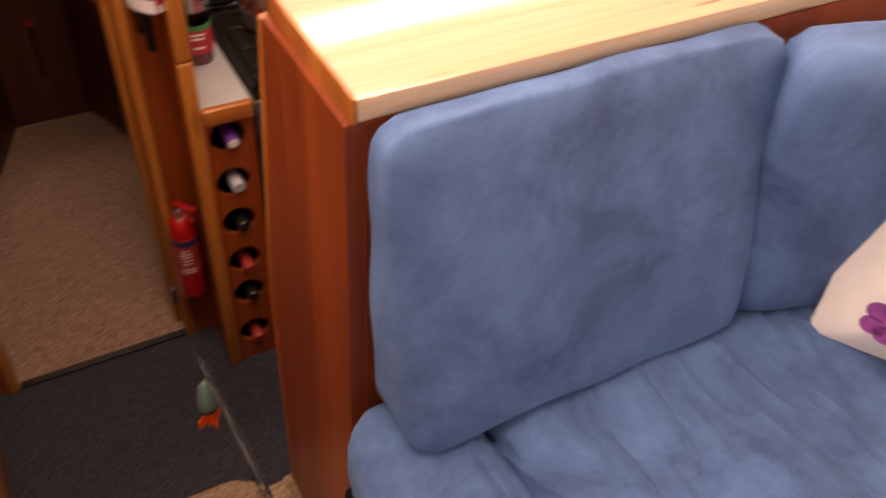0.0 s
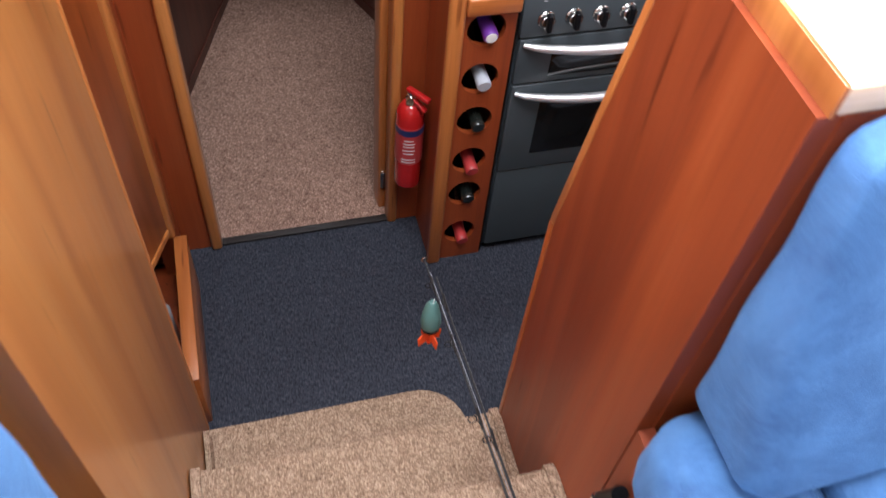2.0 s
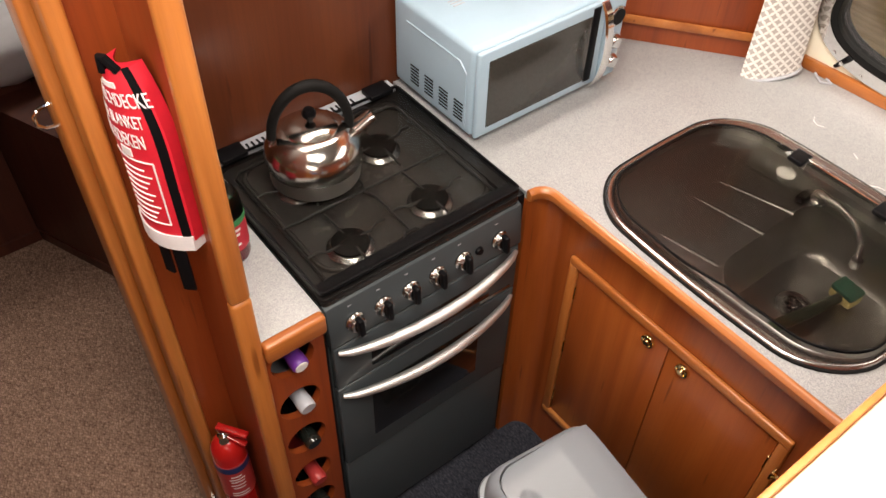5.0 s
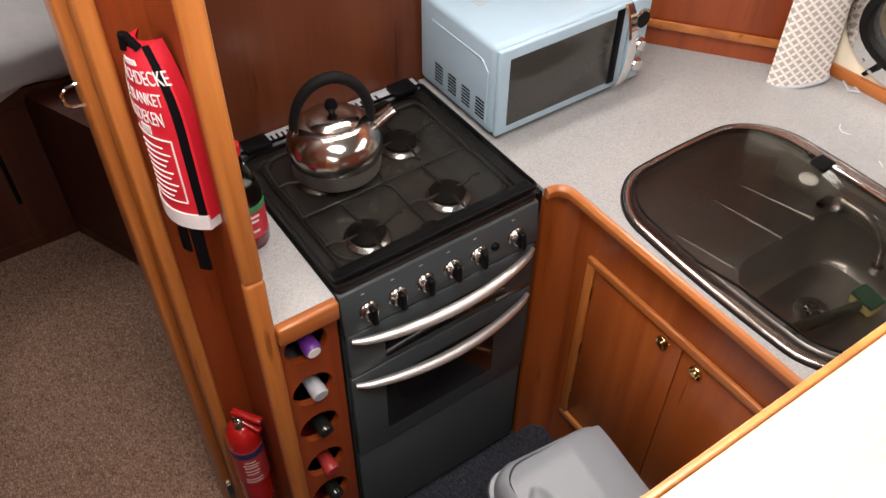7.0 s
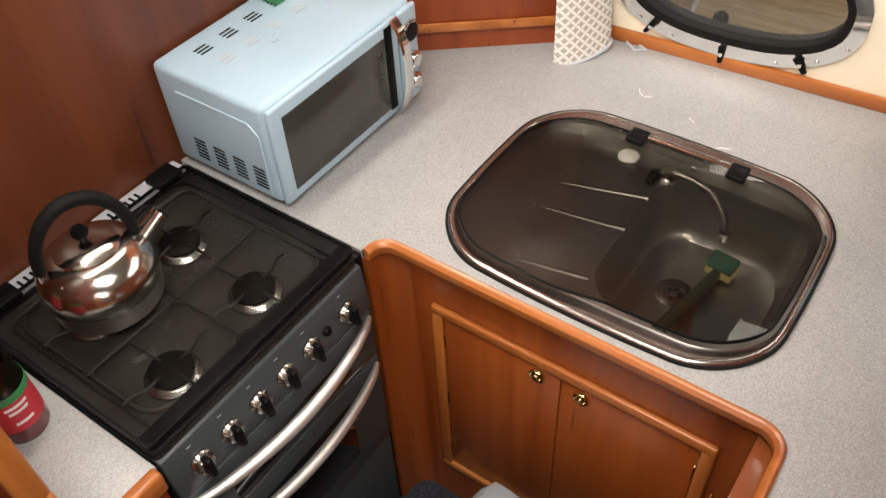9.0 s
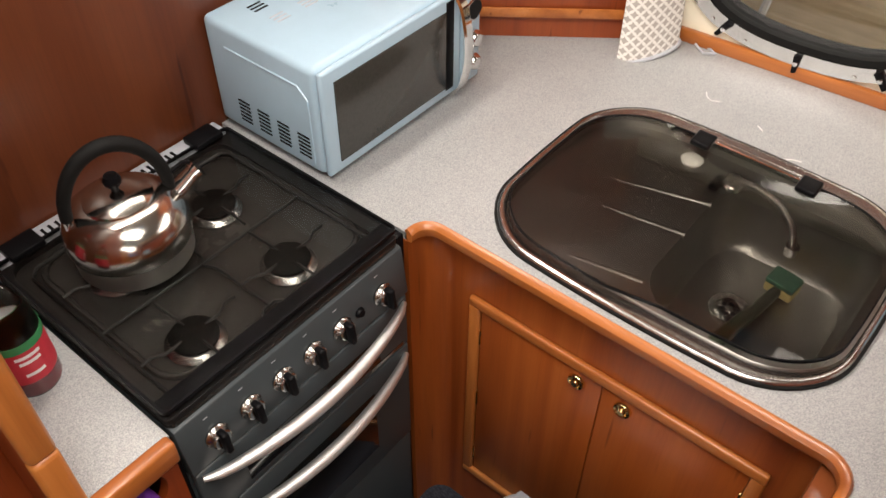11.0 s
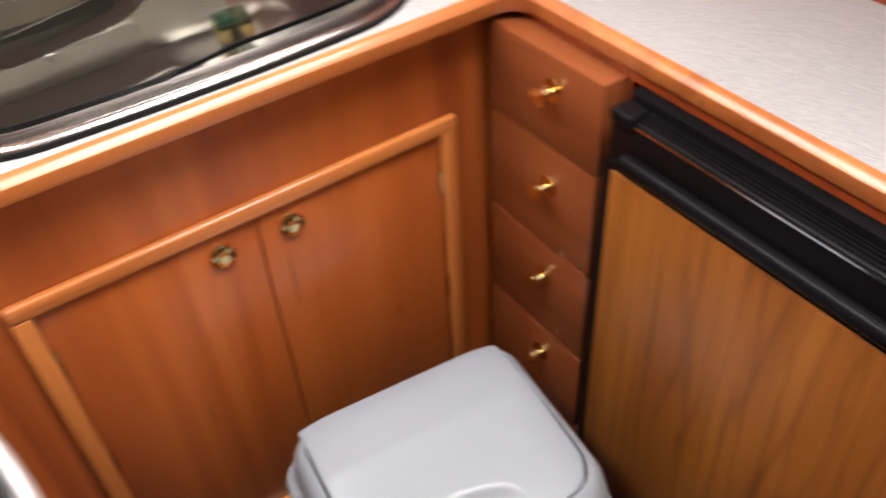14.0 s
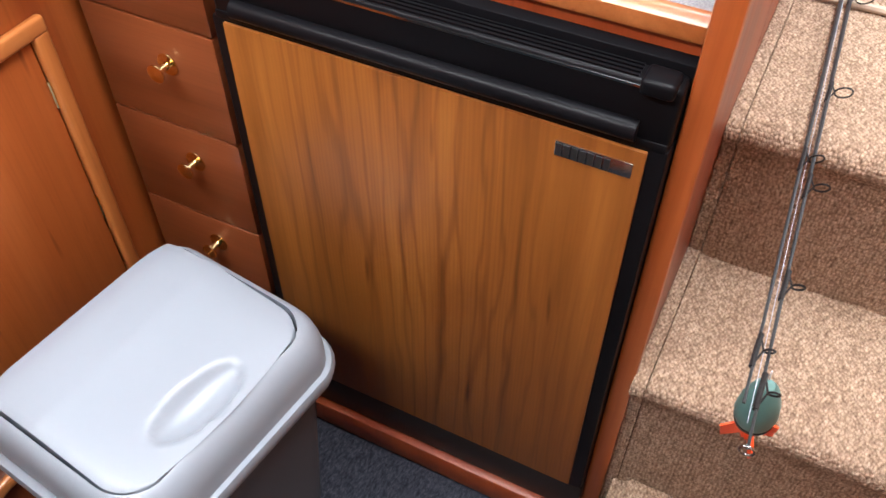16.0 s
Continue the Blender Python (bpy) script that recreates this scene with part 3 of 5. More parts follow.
structure("wall_starboard", boxes((1.58, 1.64, -4.55, -1.35, -0.1, 1.8), (1.58, 1.64, -1.35, 0.6, 1.70, 1.8), (1.58, 1.64, -4.55, 0.6, 2.5, ROOF), (1.58, 1.64, -4.55, -3.05, 1.8, 2.5), (1.58, 1.64, -0.35, 0.6, 1.8, 2.5)), M["cherry"], "cherry lined starboard wall with a long window opening")
structure("wall_aft", boxes((-1.8, 1.6, -4.6, -4.52, -0.1, 1.4), (-1.8, 1.6, -4.6, -4.52, 2.6, ROOF), (-1.8, -1.35, -4.6, -4.52, 1.4, 2.6), (0.55, 1.6, -4.6, -4.52, 1.4, 2.6)), M["cherry"], "cherry lined aft wall with a window opening")
structure("wall_windscreen", boxes((-1.8, 1.6, 0.48, 0.54, 1.851, 2.33), (-1.8, 1.6, 0.48, 0.54, 2.71, ROOF), (-1.8, -1.4, 0.48, 0.54, 2.33, 2.71), (1.4, 1.6, 0.48, 0.54, 2.33, 2.71)), M["red"], "red mahogany front wall with a high windscreen opening")
structure("dash_shelf", boxes((-1.8, -0.10, BH + 0.05, 0.54, 1.95, 1.99)), M["cherry_x"], "cherry shelf under the windscreen")
# Unseen ceiling; its opening is added to match the overhead lamp
structure("ceiling", boxes((-1.84, -0.9, -4.6, 0.54, ROOF, ROOF + 0.05), (0.4, 1.64, -4.6, 0.54, ROOF, ROOF + 0.05), (-0.9, 0.4, -4.6, -1.11, ROOF, ROOF + 0.05), (-0.9, 0.4, -0.39, 0.54, ROOF, ROOF + 0.05)), M["headlining"], "unseen headlining darkened to dim reflections, opening added for the roof lamp")

# forward cabin
def berth(pts, label):
    b = thing("berth", (pts[0][0], pts[0][1], 0.0), label, "bed base")
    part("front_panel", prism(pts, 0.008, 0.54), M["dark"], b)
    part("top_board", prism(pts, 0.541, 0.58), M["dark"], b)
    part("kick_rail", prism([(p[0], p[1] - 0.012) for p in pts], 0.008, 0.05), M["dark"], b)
    return b


left_berth = berth([(-0.545, 1.505), (-0.95, 0.36), (-0.95, 0.21), (-1.7, 0.21), (-1.7, 2.6), (-0.545, 2.6)], "dark mahogany berth base along the port side")
right_berth = berth([(-0.262, 1.500), (0.135, 0.54), (1.2, 0.54), (1.2, 2.6), (-0.262, 2.6)], "dark mahogany berth base along the starboard side")
end_berth = berth([(-0.544, 1.500), (-0.263, 1.500), (-0.263, 2.6), (-0.544, 2.6)], "dark mahogany berth base with a strap pull")
part("pull_strap", boxes((-0.40, -0.385, 1.493, 1.506, 0.20, 0.42, 0.003)), M["black"], end_berth, "black strap")
part("latch", box(-0.402, -0.383, 1.491, 1.506, 0.42, 0.445, 0.002), M["redcloth"], end_berth, "red tab")
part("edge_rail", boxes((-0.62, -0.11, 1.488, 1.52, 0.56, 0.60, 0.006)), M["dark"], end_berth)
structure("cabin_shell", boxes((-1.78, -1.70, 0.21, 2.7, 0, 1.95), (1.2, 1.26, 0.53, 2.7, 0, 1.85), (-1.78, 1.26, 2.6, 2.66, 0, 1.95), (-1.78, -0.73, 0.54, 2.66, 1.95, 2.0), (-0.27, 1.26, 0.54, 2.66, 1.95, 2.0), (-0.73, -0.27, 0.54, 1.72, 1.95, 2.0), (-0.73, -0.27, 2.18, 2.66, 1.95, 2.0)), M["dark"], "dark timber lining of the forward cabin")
bedding = soft_box(-1.2, 0.7, 1.46, 2.55, 0.60, 0.75, 0.05, 8, 0.01, 3, 0.035)
solo("mattress", bedding, M["linen"], "white bedding on a berth in the dim cabin", "bedding")

# port side: veneered panel, recessed locker and low board
side = thing("side_panel", (-0.87, -0.8, 0.0), "honey veneered side panel with a rounded edge strip", "panel", kind="structure")
part("board", prism([(-1.02, 0.0), (-0.435, 0.0), (-0.435, 1.602), (-1.02, 1.602)], -0.872, -0.828, "x"), M["orange"], side)
part("edge_strip", tube([(-0.842, -0.425, 0.02), (-0.842, -0.432, 0.5), (-0.842, -0.428, 1.60)], 0.0165, 10), M["trim"], side)
locker = thing("side_locker", (-0.9, -0.25, 0.0), "cherry locker front with an open slot below", "locker")
part("board", box(-0.846, -0.818, -0.40, 0.035, 0.0, 0.218, 0.004), M["cherry_y"], locker)
part("board_cap", box(-0.850, -0.816, -0.40, 0.035, 0.218, 0.225, 0.002), M["cherry_y"], locker)
lk = Matrix.Translation((-0.850, -0.015, 0)) @ Euler((0, 0, math.atan2(-0.92, -0.40))).to_matrix().to_4x4()
part("door_panel", moved(box(0.0, 0.50, -0.022, 0.0, 0.318, 1.602, 0.003), lk), M["cherry"], locker)
part("lower_rail", moved(box(0.0, 0.50, -0.024, 0.004, 0.296, 0.317, 0.003), lk), M["trim"], locker)
part("post", box(-0.90, -0.842, 0.02, 0.075, 0.232, 1.602, 0.008, 3), M["trim"], locker)
part("back", boxes((-1.3, -1.28, -0.6, 0.1, 0.0, 1.602), (-1.3, -0.852, -0.6, 0.1, -0.01, 0.01), (-0.9, -0.85, 0.075, 0.16, 0, 1.602)), M["red"], locker)
solo("storage_box", box(-1.0, -0.88, -0.45, -0.12, 0.011, 0.17, 0.02, 3), M["capgrey"], "pale grey box inside the low locker", "box")

# starboard side: hutch panel beside the stairs, high shelf and its back
hutch = thing("hutch", (-0.2, -0.9, 0.0), "red cherry side panel and raised shelf dividing galley and saloon", "partition", kind="structure")
pan = [(-1.06, 0.0), (-0.734, 0.0), (-0.734, 1.062), (-0.822, 1.588), (-1.06, 1.588)]
part("side", prism(pan, -0.2085, -0.186, "x"), M["red"], hutch)
strip = [(-0.1975, -0.729, 0.02), (-0.1975, -0.729, 1.064), (-0.1975, -0.816, 1.586)]
for a, b in zip(strip, strip[1:]):
    d = Vector(b) - Vector(a)
    bm = box(-0.0135, 0.0135, -0.007, 0.007, 0, d.length, 0.004)
    # Lower length darker, upper lighter: its brightness is put into the wood colour
    part("edge_strip", moved(bm, Matrix.Translation(a) @ Euler((-math.atan2(d.y, d.z), 0, 0)).to_matrix().to_4x4()), M["cherry" if a[2] < 1 else "trim"], hutch)
part("shelf_top", box(-0.195, 1.40, -1.062, -0.817, 1.588, 1.617, 0.004), M["top_wood"], hutch, "varnished cherry top board, window glare lightened into its colour")
part("top_edge", boxes((-0.2002, -0.1952, -1.062, -0.812, 1.587, 1.619, 0.0012), (-0.2002, 1.40, -0.8168, -0.8118, 1.587, 1.619, 0.0012)), M["trim"], hutch, "cherry edge strip round the top board")
part("back", box(-0.186, 1.40, -1.062, -1.03, 0.0, 1.587), M["red"], hutch)
part("end", prism([(1.42, -0.655), (1.27, -0.76), (1.27, -1.03), (1.42, -1.03)], TOP, 1.587), M["red"], hutch)
ec = Matrix.Translation((1.412, -0.66, 0)) @ Euler((0, 0, math.atan2(-0.105, -0.150))).to_matrix().to_4x4()
part("end_moulding", moved(box(0.03, 0.175, 0.0, 0.008, TOP + 0.05, TOP + 0.075, 0.003), ec), M["cherry_x"], hutch)
part("end_moulding", moved(box(0.03, 0.052, 0.0, 0.008, TOP + 0.075, 1.5, 0.003), ec), M["trim"], hutch)
part("end_pull", moved(lathe([(0, 0), (0.012, 0), (0.013, 0.004), (0.008, 0.008), (0, 0.008)], (0.075, 0.0, TOP + 0.16), 18, facing((0, 1, 0))), ec), M["brass"], hutch)
part("seat_side", box(-0.2085, -0.186, -1.75, -1.063, 0.0, 1.06), M["red"], hutch)

# ---- galley ----
# worktop in one sheet round the sink, with its wooden lip
SINK = (0.586, 1.068, -0.678, -0.068)


def sink_line(d, r, n=10):
    """The sink's outline drawn in by d: a rectangle with round corners and bowed sides."""
    x0, x1, y0, y1 = SINK[0] + d, SINK[1] - d, SINK[2] + d, SINK[3] - d
    cx, cy, hx, hy = (x0 + x1) / 2, (y0 + y1) / 2, (x1 - x0) / 2, (y1 - y0) / 2
    pts = rounded(x0, x1, y0, y1, r, n)
    full = []
    for (xa, ya), (xb, yb) in zip(pts, pts[1:] + pts[:1]):
        k = 8 if math.hypot(xb - xa, yb - ya) > 0.08 else 1
        full += [(xa + (xb - xa) * i / k, ya + (yb - ya) * i / k) for i in range(k)]
    return [(cx + (x - cx) * (1 + 0.017 / hx * (1 - ((y - cy) / hy) ** 2)), cy + (y - cy) * (1 + 0.013 / hy * (1 - ((x - cx) / hx) ** 2))) for x, y in full]


path = [(0.500, 0.0)] + [(x, y) for x, y, _ in arc((0.508, -0.040), 0.040, 90, 0, 6)] + [(x, y) for x, y, _ in arc((0.503, -0.712), 0.045, 0, -90, 6)] + [(-0.186, -0.757)]
outer = path + [(-0.186, -1.03), (1.42, -1.03), (1.37, 0.477), (0.500, 0.477)]
sink_hole = sink_line(0.010, 0.115, 8)
worktop = thing("worktop", (0.9, -0.4, 0.88), "grey speckled laminate worktop with a cherry lip", "worktop", kind="structure")
part("sheet", plate(outer, [sink_hole], TOP - 0.018, TOP), M["worktop"], worktop, smooth=20)


def lip(points, z0, z1, out, material, name, parent):
    """A wooden lip following an edge, proud of it on its open side."""
    n = len(points)
    prof = [(0.003, z0), (-out, z0), (-out - 0.002, z0 + 0.006), (-out - 0.002, z1 - 0.009), (-out + 0.003, z1 - 0.003), (-out + 0.008, z1), (0.0, z1), (0.004, z1 - 0.004)]
    rings = []
    for i, p in enumerate(points):
        a, b = Vector(points[max(i - 1, 0)]), Vector(points[min(i + 1, n - 1)])
        d = (b - a).normalized()
        nrm = Vector((-d.y, d.x))
        rings.append([(p[0] + nrm.x * o, p[1] + nrm.y * o, z) for o, z in prof])
    return part(name, loft(rings), material, parent)


lip([(x, y) for x, y in path], TOP - 0.019, TOP + 0.008, 0.010, M["cherry_y"], "lip", worktop)
for pts in ([(1.20, -0.20), (1.185, -0.208), (1.178, -0.222), (1.186, -0.236)], [(1.09, -0.405), (1.105, -0.425), (1.108, -0.44)], [(1.16, -0.33), (1.15, -0.345)]):
    part("scuff", tube([(x, y, TOP + 0.0002) for x, y in pts], 0.0012, 4), M["ink_white"], worktop, "pale scuff mark")
part("side_sheet", box(-0.1378, -0.004, -0.012, 0.477, TOP - 0.03, TOP, 0.002), M["worktop"], worktop)
part("side_lip", box(-0.1305, -0.008, -0.035, -0.012, TOP - 0.035, TOP + 0.010, 0.006, 3), M["cherry_x"], worktop)

# cupboard under the sink
cup = thing("sink_cupboard", (0.6, -0.38, 0), "cherry cupboard with two doors in a raised moulding", "cupboard")
FX = 0.578
bend = [(0.499, -0.004)] + [(x, y) for x, y, _ in arc((FX - 0.045, -0.049), 0.045, 90, 0, 6)] + [(FX, -0.752)]
part("front_panel", prism(bend + [(FX + 0.018, -0.752), (FX + 0.018, 0.012), (0.499, 0.012)], 0.0, TOP - 0.0185), M["cherry"], cup)
Y0, Y1, ZM0, ZM1 = -0.668, -0.088, 0.16, 0.764
for nm, b, mt in (("moulding", (FX - 0.013, FX, Y0, Y1, ZM1 - 0.024, ZM1, 0.005, 3), "cherry_y"), ("moulding", (FX - 0.013, FX, Y0, Y1, ZM0, ZM0 + 0.024, 0.005, 3), "cherry_y"),
                  ("moulding", (FX - 0.013, FX, Y1 - 0.024, Y1, ZM0 + 0.02, ZM1 - 0.02, 0.005, 3), "trim"), ("moulding", (FX - 0.013, FX, Y0, Y0 + 0.024, ZM0 + 0.02, ZM1 - 0.02, 0.005, 3), "trim")):
    part(nm, box(*b), M[mt], cup)
YM = (Y0 + Y1) / 2 + 0.004


def finger_ring(x, y, z, parent, d):
    """A round brass flush pull with a raised rim."""
    t = Matrix.Translation((x, y, z)) @ facing(d)
    bm = moved(lathe([(0.0, 0.001), (0.011, 0.001), (0.012, 0.004), (0.0155, 0.006), (0.017, 0.003), (0.017, -0.002), (0.0, -0.002)], n=24), t)
    add(bm, moved(lathe([(0.0, 0.004), (0.008, 0.004), (0.009, 0.008), (0.006, 0.011), (0.0, 0.011)], n=20), t))
    return part("pull", bm, M["brass"], parent, "round polished brass pull")


for ya, yb, yk, yh in ((YM + 0.0015, Y1 - 0.026, -0.325, Y1 - 0.026), (Y0 + 0.026, YM - 0.0015, -0.418, Y0 + 0.026)):
    d = part("door", box(FX - 0.005, FX - 0.0005, ya, yb, ZM0 + 0.026, ZM1 - 0.026, 0.0012), M["cherry"], cup)
    finger_ring(FX - 0.005, yk, 0.706, d, (-1, 0, 0))
    for z in (0.25, 0.46, 0.66):
        part("hinge", tube([(FX - 0.006, yh, z - 0.02), (FX - 0.006, yh, z + 0.02)], 0.003, 8), M["brass"], d)

# drawers
drw = thing("drawer_unit", (0.44, -0.75, 0), "narrow stack of four red-brown drawers with brass knobs", "drawers")
part("carcass", boxes((0.346, 0.578, -0.80, -0.752, 0.0, TOP - 0.0185)), M["red"], drw)
for zk, z0, z1 in ((0.845, 0.765, 0.889), (0.704, 0.603, 0.762), (0.544, 0.434, 0.600), (0.381, 0.272, 0.431)):
    d = part("drawer", box(0.352, 0.556, -0.752, -0.7155, z0, z1, 0.0015), M["drawer"], drw)
    part("knob", lathe([(0.0, 0.0), (0.0155, 0.0), (0.0155, 0.0015), (0.005, 0.003), (0.004, 0.016), (0.012, 0.021), (0.0125, 0.024), (0.0, 0.026)], (0.434, -0.7155, zk), 20, facing((0, 1, 0))), M["brass"], d, "turned brass knob")
part("bottom_board", box(0.345, 0.556, -0.752, -0.718, 0.06, 0.269, 0.002), M["drawer"], drw)

# fridge
fr = thing("fridge", (0.07, -0.74, 0.1), "built-in fridge with black frame and teak laminate door", "fridge")
FY = -0.70
# Dark strip set nearly flush, its colour standing for the shaded recess below
part("recess_shade", box(-0.184, 0.340, -0.80, -0.708, 0.062, 0.143, 0.004), M["plinth_black"], fr)
part("cabinet", box(-0.184, 0.333, -1.02, -0.735, 0.10, 0.886, 0.002), M["black"], fr)
door = part("door", boxes((-0.183, 0.334, -0.734, FY - 0.004, 0.145, 0.81, 0.004)), M["black"], fr)
part("door_panel", box(-0.164, 0.316, FY - 0.006, FY, 0.152, 0.806, 0.001), M["fridge_wood"], door, "teak laminate sheet")
h = box(-0.182, 0.330, -0.735, FY - 0.006, 0.81, 0.878, 0.006, 3)
add(h, tube([(-0.15, FY - 0.004, 0.826), (0.30, FY - 0.004, 0.826)], 0.011, 12))
add(h, box(-0.18, 0.328, FY - 0.012, FY - 0.004, 0.806, 0.818, 0.003))
part("handle_bar", h, M["black"], door, "black grooved grip along the door top")
for k in range(4):
    part("groove", box(-0.140, 0.29, -0.73 + 0.006 * k, -0.728 + 0.006 * k, 0.878, 0.880), M["black"], door)
part("bright_line", box(-0.145, 0.30, FY - 0.0065, FY - 0.0050, 0.871, 0.8735), M["chrome"], door)
for x in (-0.16, 0.31):
    part("corner_cap", box(x - 0.016, x + 0.016, -0.728, FY + 0.002, 0.868, 0.885, 0.005, 3), M["black"], fr)
badge = part("badge", box(-0.154, -0.076, FY, FY + 0.0012, 0.772, 0.790, 0.0004), M["steel"], door, "small dark maker plate")
for k in range(7):
    part("bar", box(-0.083 - 0.0082 * k, -0.077 - 0.0082 * k, FY + 0.0012, FY + 0.0024, 0.774, 0.788), M["ink_dark"], badge)
structure("plinth_fridge", boxes((-0.186, 0.345, -0.78, -0.696, 0.0, 0.060, 0.008)), M["red"], "red cherry plinth under the fridge")
structure("rail_fridge", box(-0.186, 0.345, -0.80, -0.752, 0.886, TOP - 0.0185), M["red"], "red cherry rail over the fridge")

# wine rack and divider beside the cooker
div = thing("divider", (-0.14, 0.05, 0), "cherry divider with a thick rounded edge", "partition", kind="structure")
part("panel", prism([(BH, 0.0), (-0.005, 0.0), (-0.005, 1.95), (BH, 1.95)], -0.160, -0.138, "x"), M["red"], div)
strip = [(-0.149, -0.016, 0.0), (-0.149, -0.016, 1.062), (-0.149, -0.013, 1.95)]
for a, b in zip(strip, strip[1:]):
    d = Vector(b) - Vector(a)
    bm = moved(box(-0.0185, 0.0185, -0.013, 0.013, 0, d.length, 0.009, 3), Matrix.Translation(a) @ Euler((-math.atan2(d.y, d.z), 0, 0)).to_matrix().to_4x4())
    part("edge_strip", bm, M["trim"], div)
rack = thing("wine_rack", (-0.06, 0.0, 0), "narrow cherry wine rack with six round holes", "wine rack")
HZ = (0.832, 0.690, 0.556, 0.414, 0.284, 0.118)
HX = -0.076
flat = plate([(-0.130, 0.0), (-0.008, 0.0), (-0.008, 0.884), (-0.130, 0.884)], [[(HX + 0.045 * math.cos(2 * math.pi * i / 24), z + 0.046 * math.sin(2 * math.pi * i / 24)) for i in range(24)] for z in HZ], 0, 0.016)
stand = Matrix(((1, 0, 0, 0), (0, 0, 1, -0.012), (0, 1, 0, 0), (0, 0, 0, 1)))
part("face", moved(flat, stand), M["red"], rack)
part("inside", boxes((-0.137, -0.132, 0.005, 0.45, 0.0, 0.884), (-0.012, -0.008, 0.005, 0.45, 0.0, 0.884), (-0.137, -0.008, 0.44, 0.45, 0.0, 0.884)), M["dark"], rack)
# Black strip stands for the shaded gap between rack and cooker
part("filler", box(-0.0075, 0.001, -0.004, 0.47, 0.0, 0.90), M["black"], rack)
for z, cap in zip(HZ, ("cappurple", "capgrey", "wine", "capred", "wine", "capred")):
    x = HX + 0.002
    b = thing("wine_bottle", (x, 0.02, z - 0.03), {"cappurple": "dark wine bottle with purple and cream foil, in the rack", "capgrey": "dark wine bottle with silver foil, in the rack", "wine": "dark wine bottle with black foil, in the rack", "capred": "dark wine bottle with red foil, in the rack"}[cap], "wine bottle", "bottles in the wine rack")
    t = Matrix.Translation((x, 0.30, z + 0.030 - 0.01 * (cap == "capred"))) @ facing((0.02, -1, -0.13 if cap != "capred" else -0.16))
    part("glass", lathe([(0.0, -0.12), (0.034, -0.12), (0.036, 0.08), (0.030, 0.13), (0.016, 0.18), (0.0145, 0.25), (0.0, 0.25)], n=20, turn=t), M["wine"], b)
    c = part("foil", lathe([(0.0145, 0.20), (0.0165, 0.205), (0.0165, 0.305), (0.0175, 0.308), (0.0175, 0.326), (0.0155, 0.330), (0.0, 0.330)], n=20, turn=t), M[cap], b)
    if cap == "cappurple":
        part("foil_end", lathe([(0.0, 0.0), (0.0135, 0.0), (0.0135, 0.0015), (0.0, 0.0015)], n=20, turn=t @ Matrix.Translation((0, 0, 0.3302))), M["floral"], c)

# cooker
ck = thing("cooker", (0.25, 0.23, 0), "grey four-burner gas cooker with closed glass lid", "cooker")
CX0, CX1 = 0.004, 0.480
part("body", box(CX0, CX1, 0.004, 0.47, 0.02, 0.905, 0.004), M["cooker"], ck)
pm = prism([(0.004, 0.797), (-0.018, 0.801), (-0.006, 0.905), (0.03, 0.912), (0.03, 0.797)], CX0, CX1, "x", 0.003)
panel = part("control_panel", pm, M["cooker"], ck)


def cooker_front(name, z0, z1, y):
    return part(name, box(CX0 + 0.003, CX1 - 0.003, y, 0.004, z0, z1, 0.004, 3), M["cooker"], ck)


grill = cooker_front("grill_door", 0.660, 0.793, -0.016)
oven = cooker_front("oven_door", 0.356, 0.655, -0.016)
low = cooker_front("lower_drawer", 0.035, 0.351, -0.012)
part("window", box(0.086, 0.378, -0.0175, -0.0155, 0.415, 0.60, 0.001), M["window_dark"], oven, "dark oven window")
part("window", box(0.09, 0.40, -0.0175, -0.0155, 0.678, 0.745, 0.001), M["window_dark"], grill, "dark grill window")
part("plinth", box(CX0 + 0.01, CX1 - 0.01, 0.02, 0.3, 0.0, 0.03), M["black"], ck)
# Black box painted in for the dark gap between cooker and cupboard
part("gap_shade_strip", box(CX1 + 0.001, 0.4985, 0.006, 0.470, 0.0, 0.915, 0.002), M["black"], ck, "black strip standing for the shaded gap beside the cooker")
part("maker_plate", box(0.375, 0.462, -0.0175, -0.0155, 0.668, 0.676), M["steel"], grill)
for prt, z in ((grill, 0.781), (oven, 0.634)):
    pts, rs = [], []
    for i in range(21):
        u = i / 20
        pts.append((CX0 + 0.012 + u * (CX1 - CX0 - 0.024), -0.018 - 0.040 * math.sin(math.pi * u) ** 0.7, z - 0.005 * math.sin(math.pi * u)))
        rs.append(0.0050 + 0.0074 * math.sin(math.pi * u) ** 0.45)
    part("handle", tube(pts, rs, 10), M["handle"], prt, "long bowed matt silver handle")
for i in range(7):
    x = 0.060 + 0.0653 * i if i < 5 else (0.364 if i == 5 else 0.418)
    t = Matrix.Translation((x, -0.012, 0.845)) @ facing((0, -1, 0.12))
    if i == 5:
        part("ignition_button", lathe([(0, 0), (0.010, 0), (0.010, 0.004), (0.007, 0.008), (0, 0.008)], n=16, turn=t), M["black"], panel)
        continue
    k = part("knob", lathe([(0, 0), (0.020, 0), (0.021, 0.005), (0.018, 0.008), (0.0165, 0.017), (0.014, 0.019), (0, 0.019)], n=24, turn=t), M["steel"], panel, "steel knob with a dark grip")
    part("grip", moved(box(-0.006, 0.006, -0.021, 0.021, 0.012, 0.032, 0.004, 3), t), M["black"], k)
    part("mark", boxes((x - 0.010, x - 0.002, -0.0082, -0.0072, 0.888, 0.8900)), M["capgrey"], panel)
tray = part("hob_tray", plate(rounded(CX0, CX1, 0.0, 0.44, 0.012), [], 0.905, 0.916), M["hob"], ck)
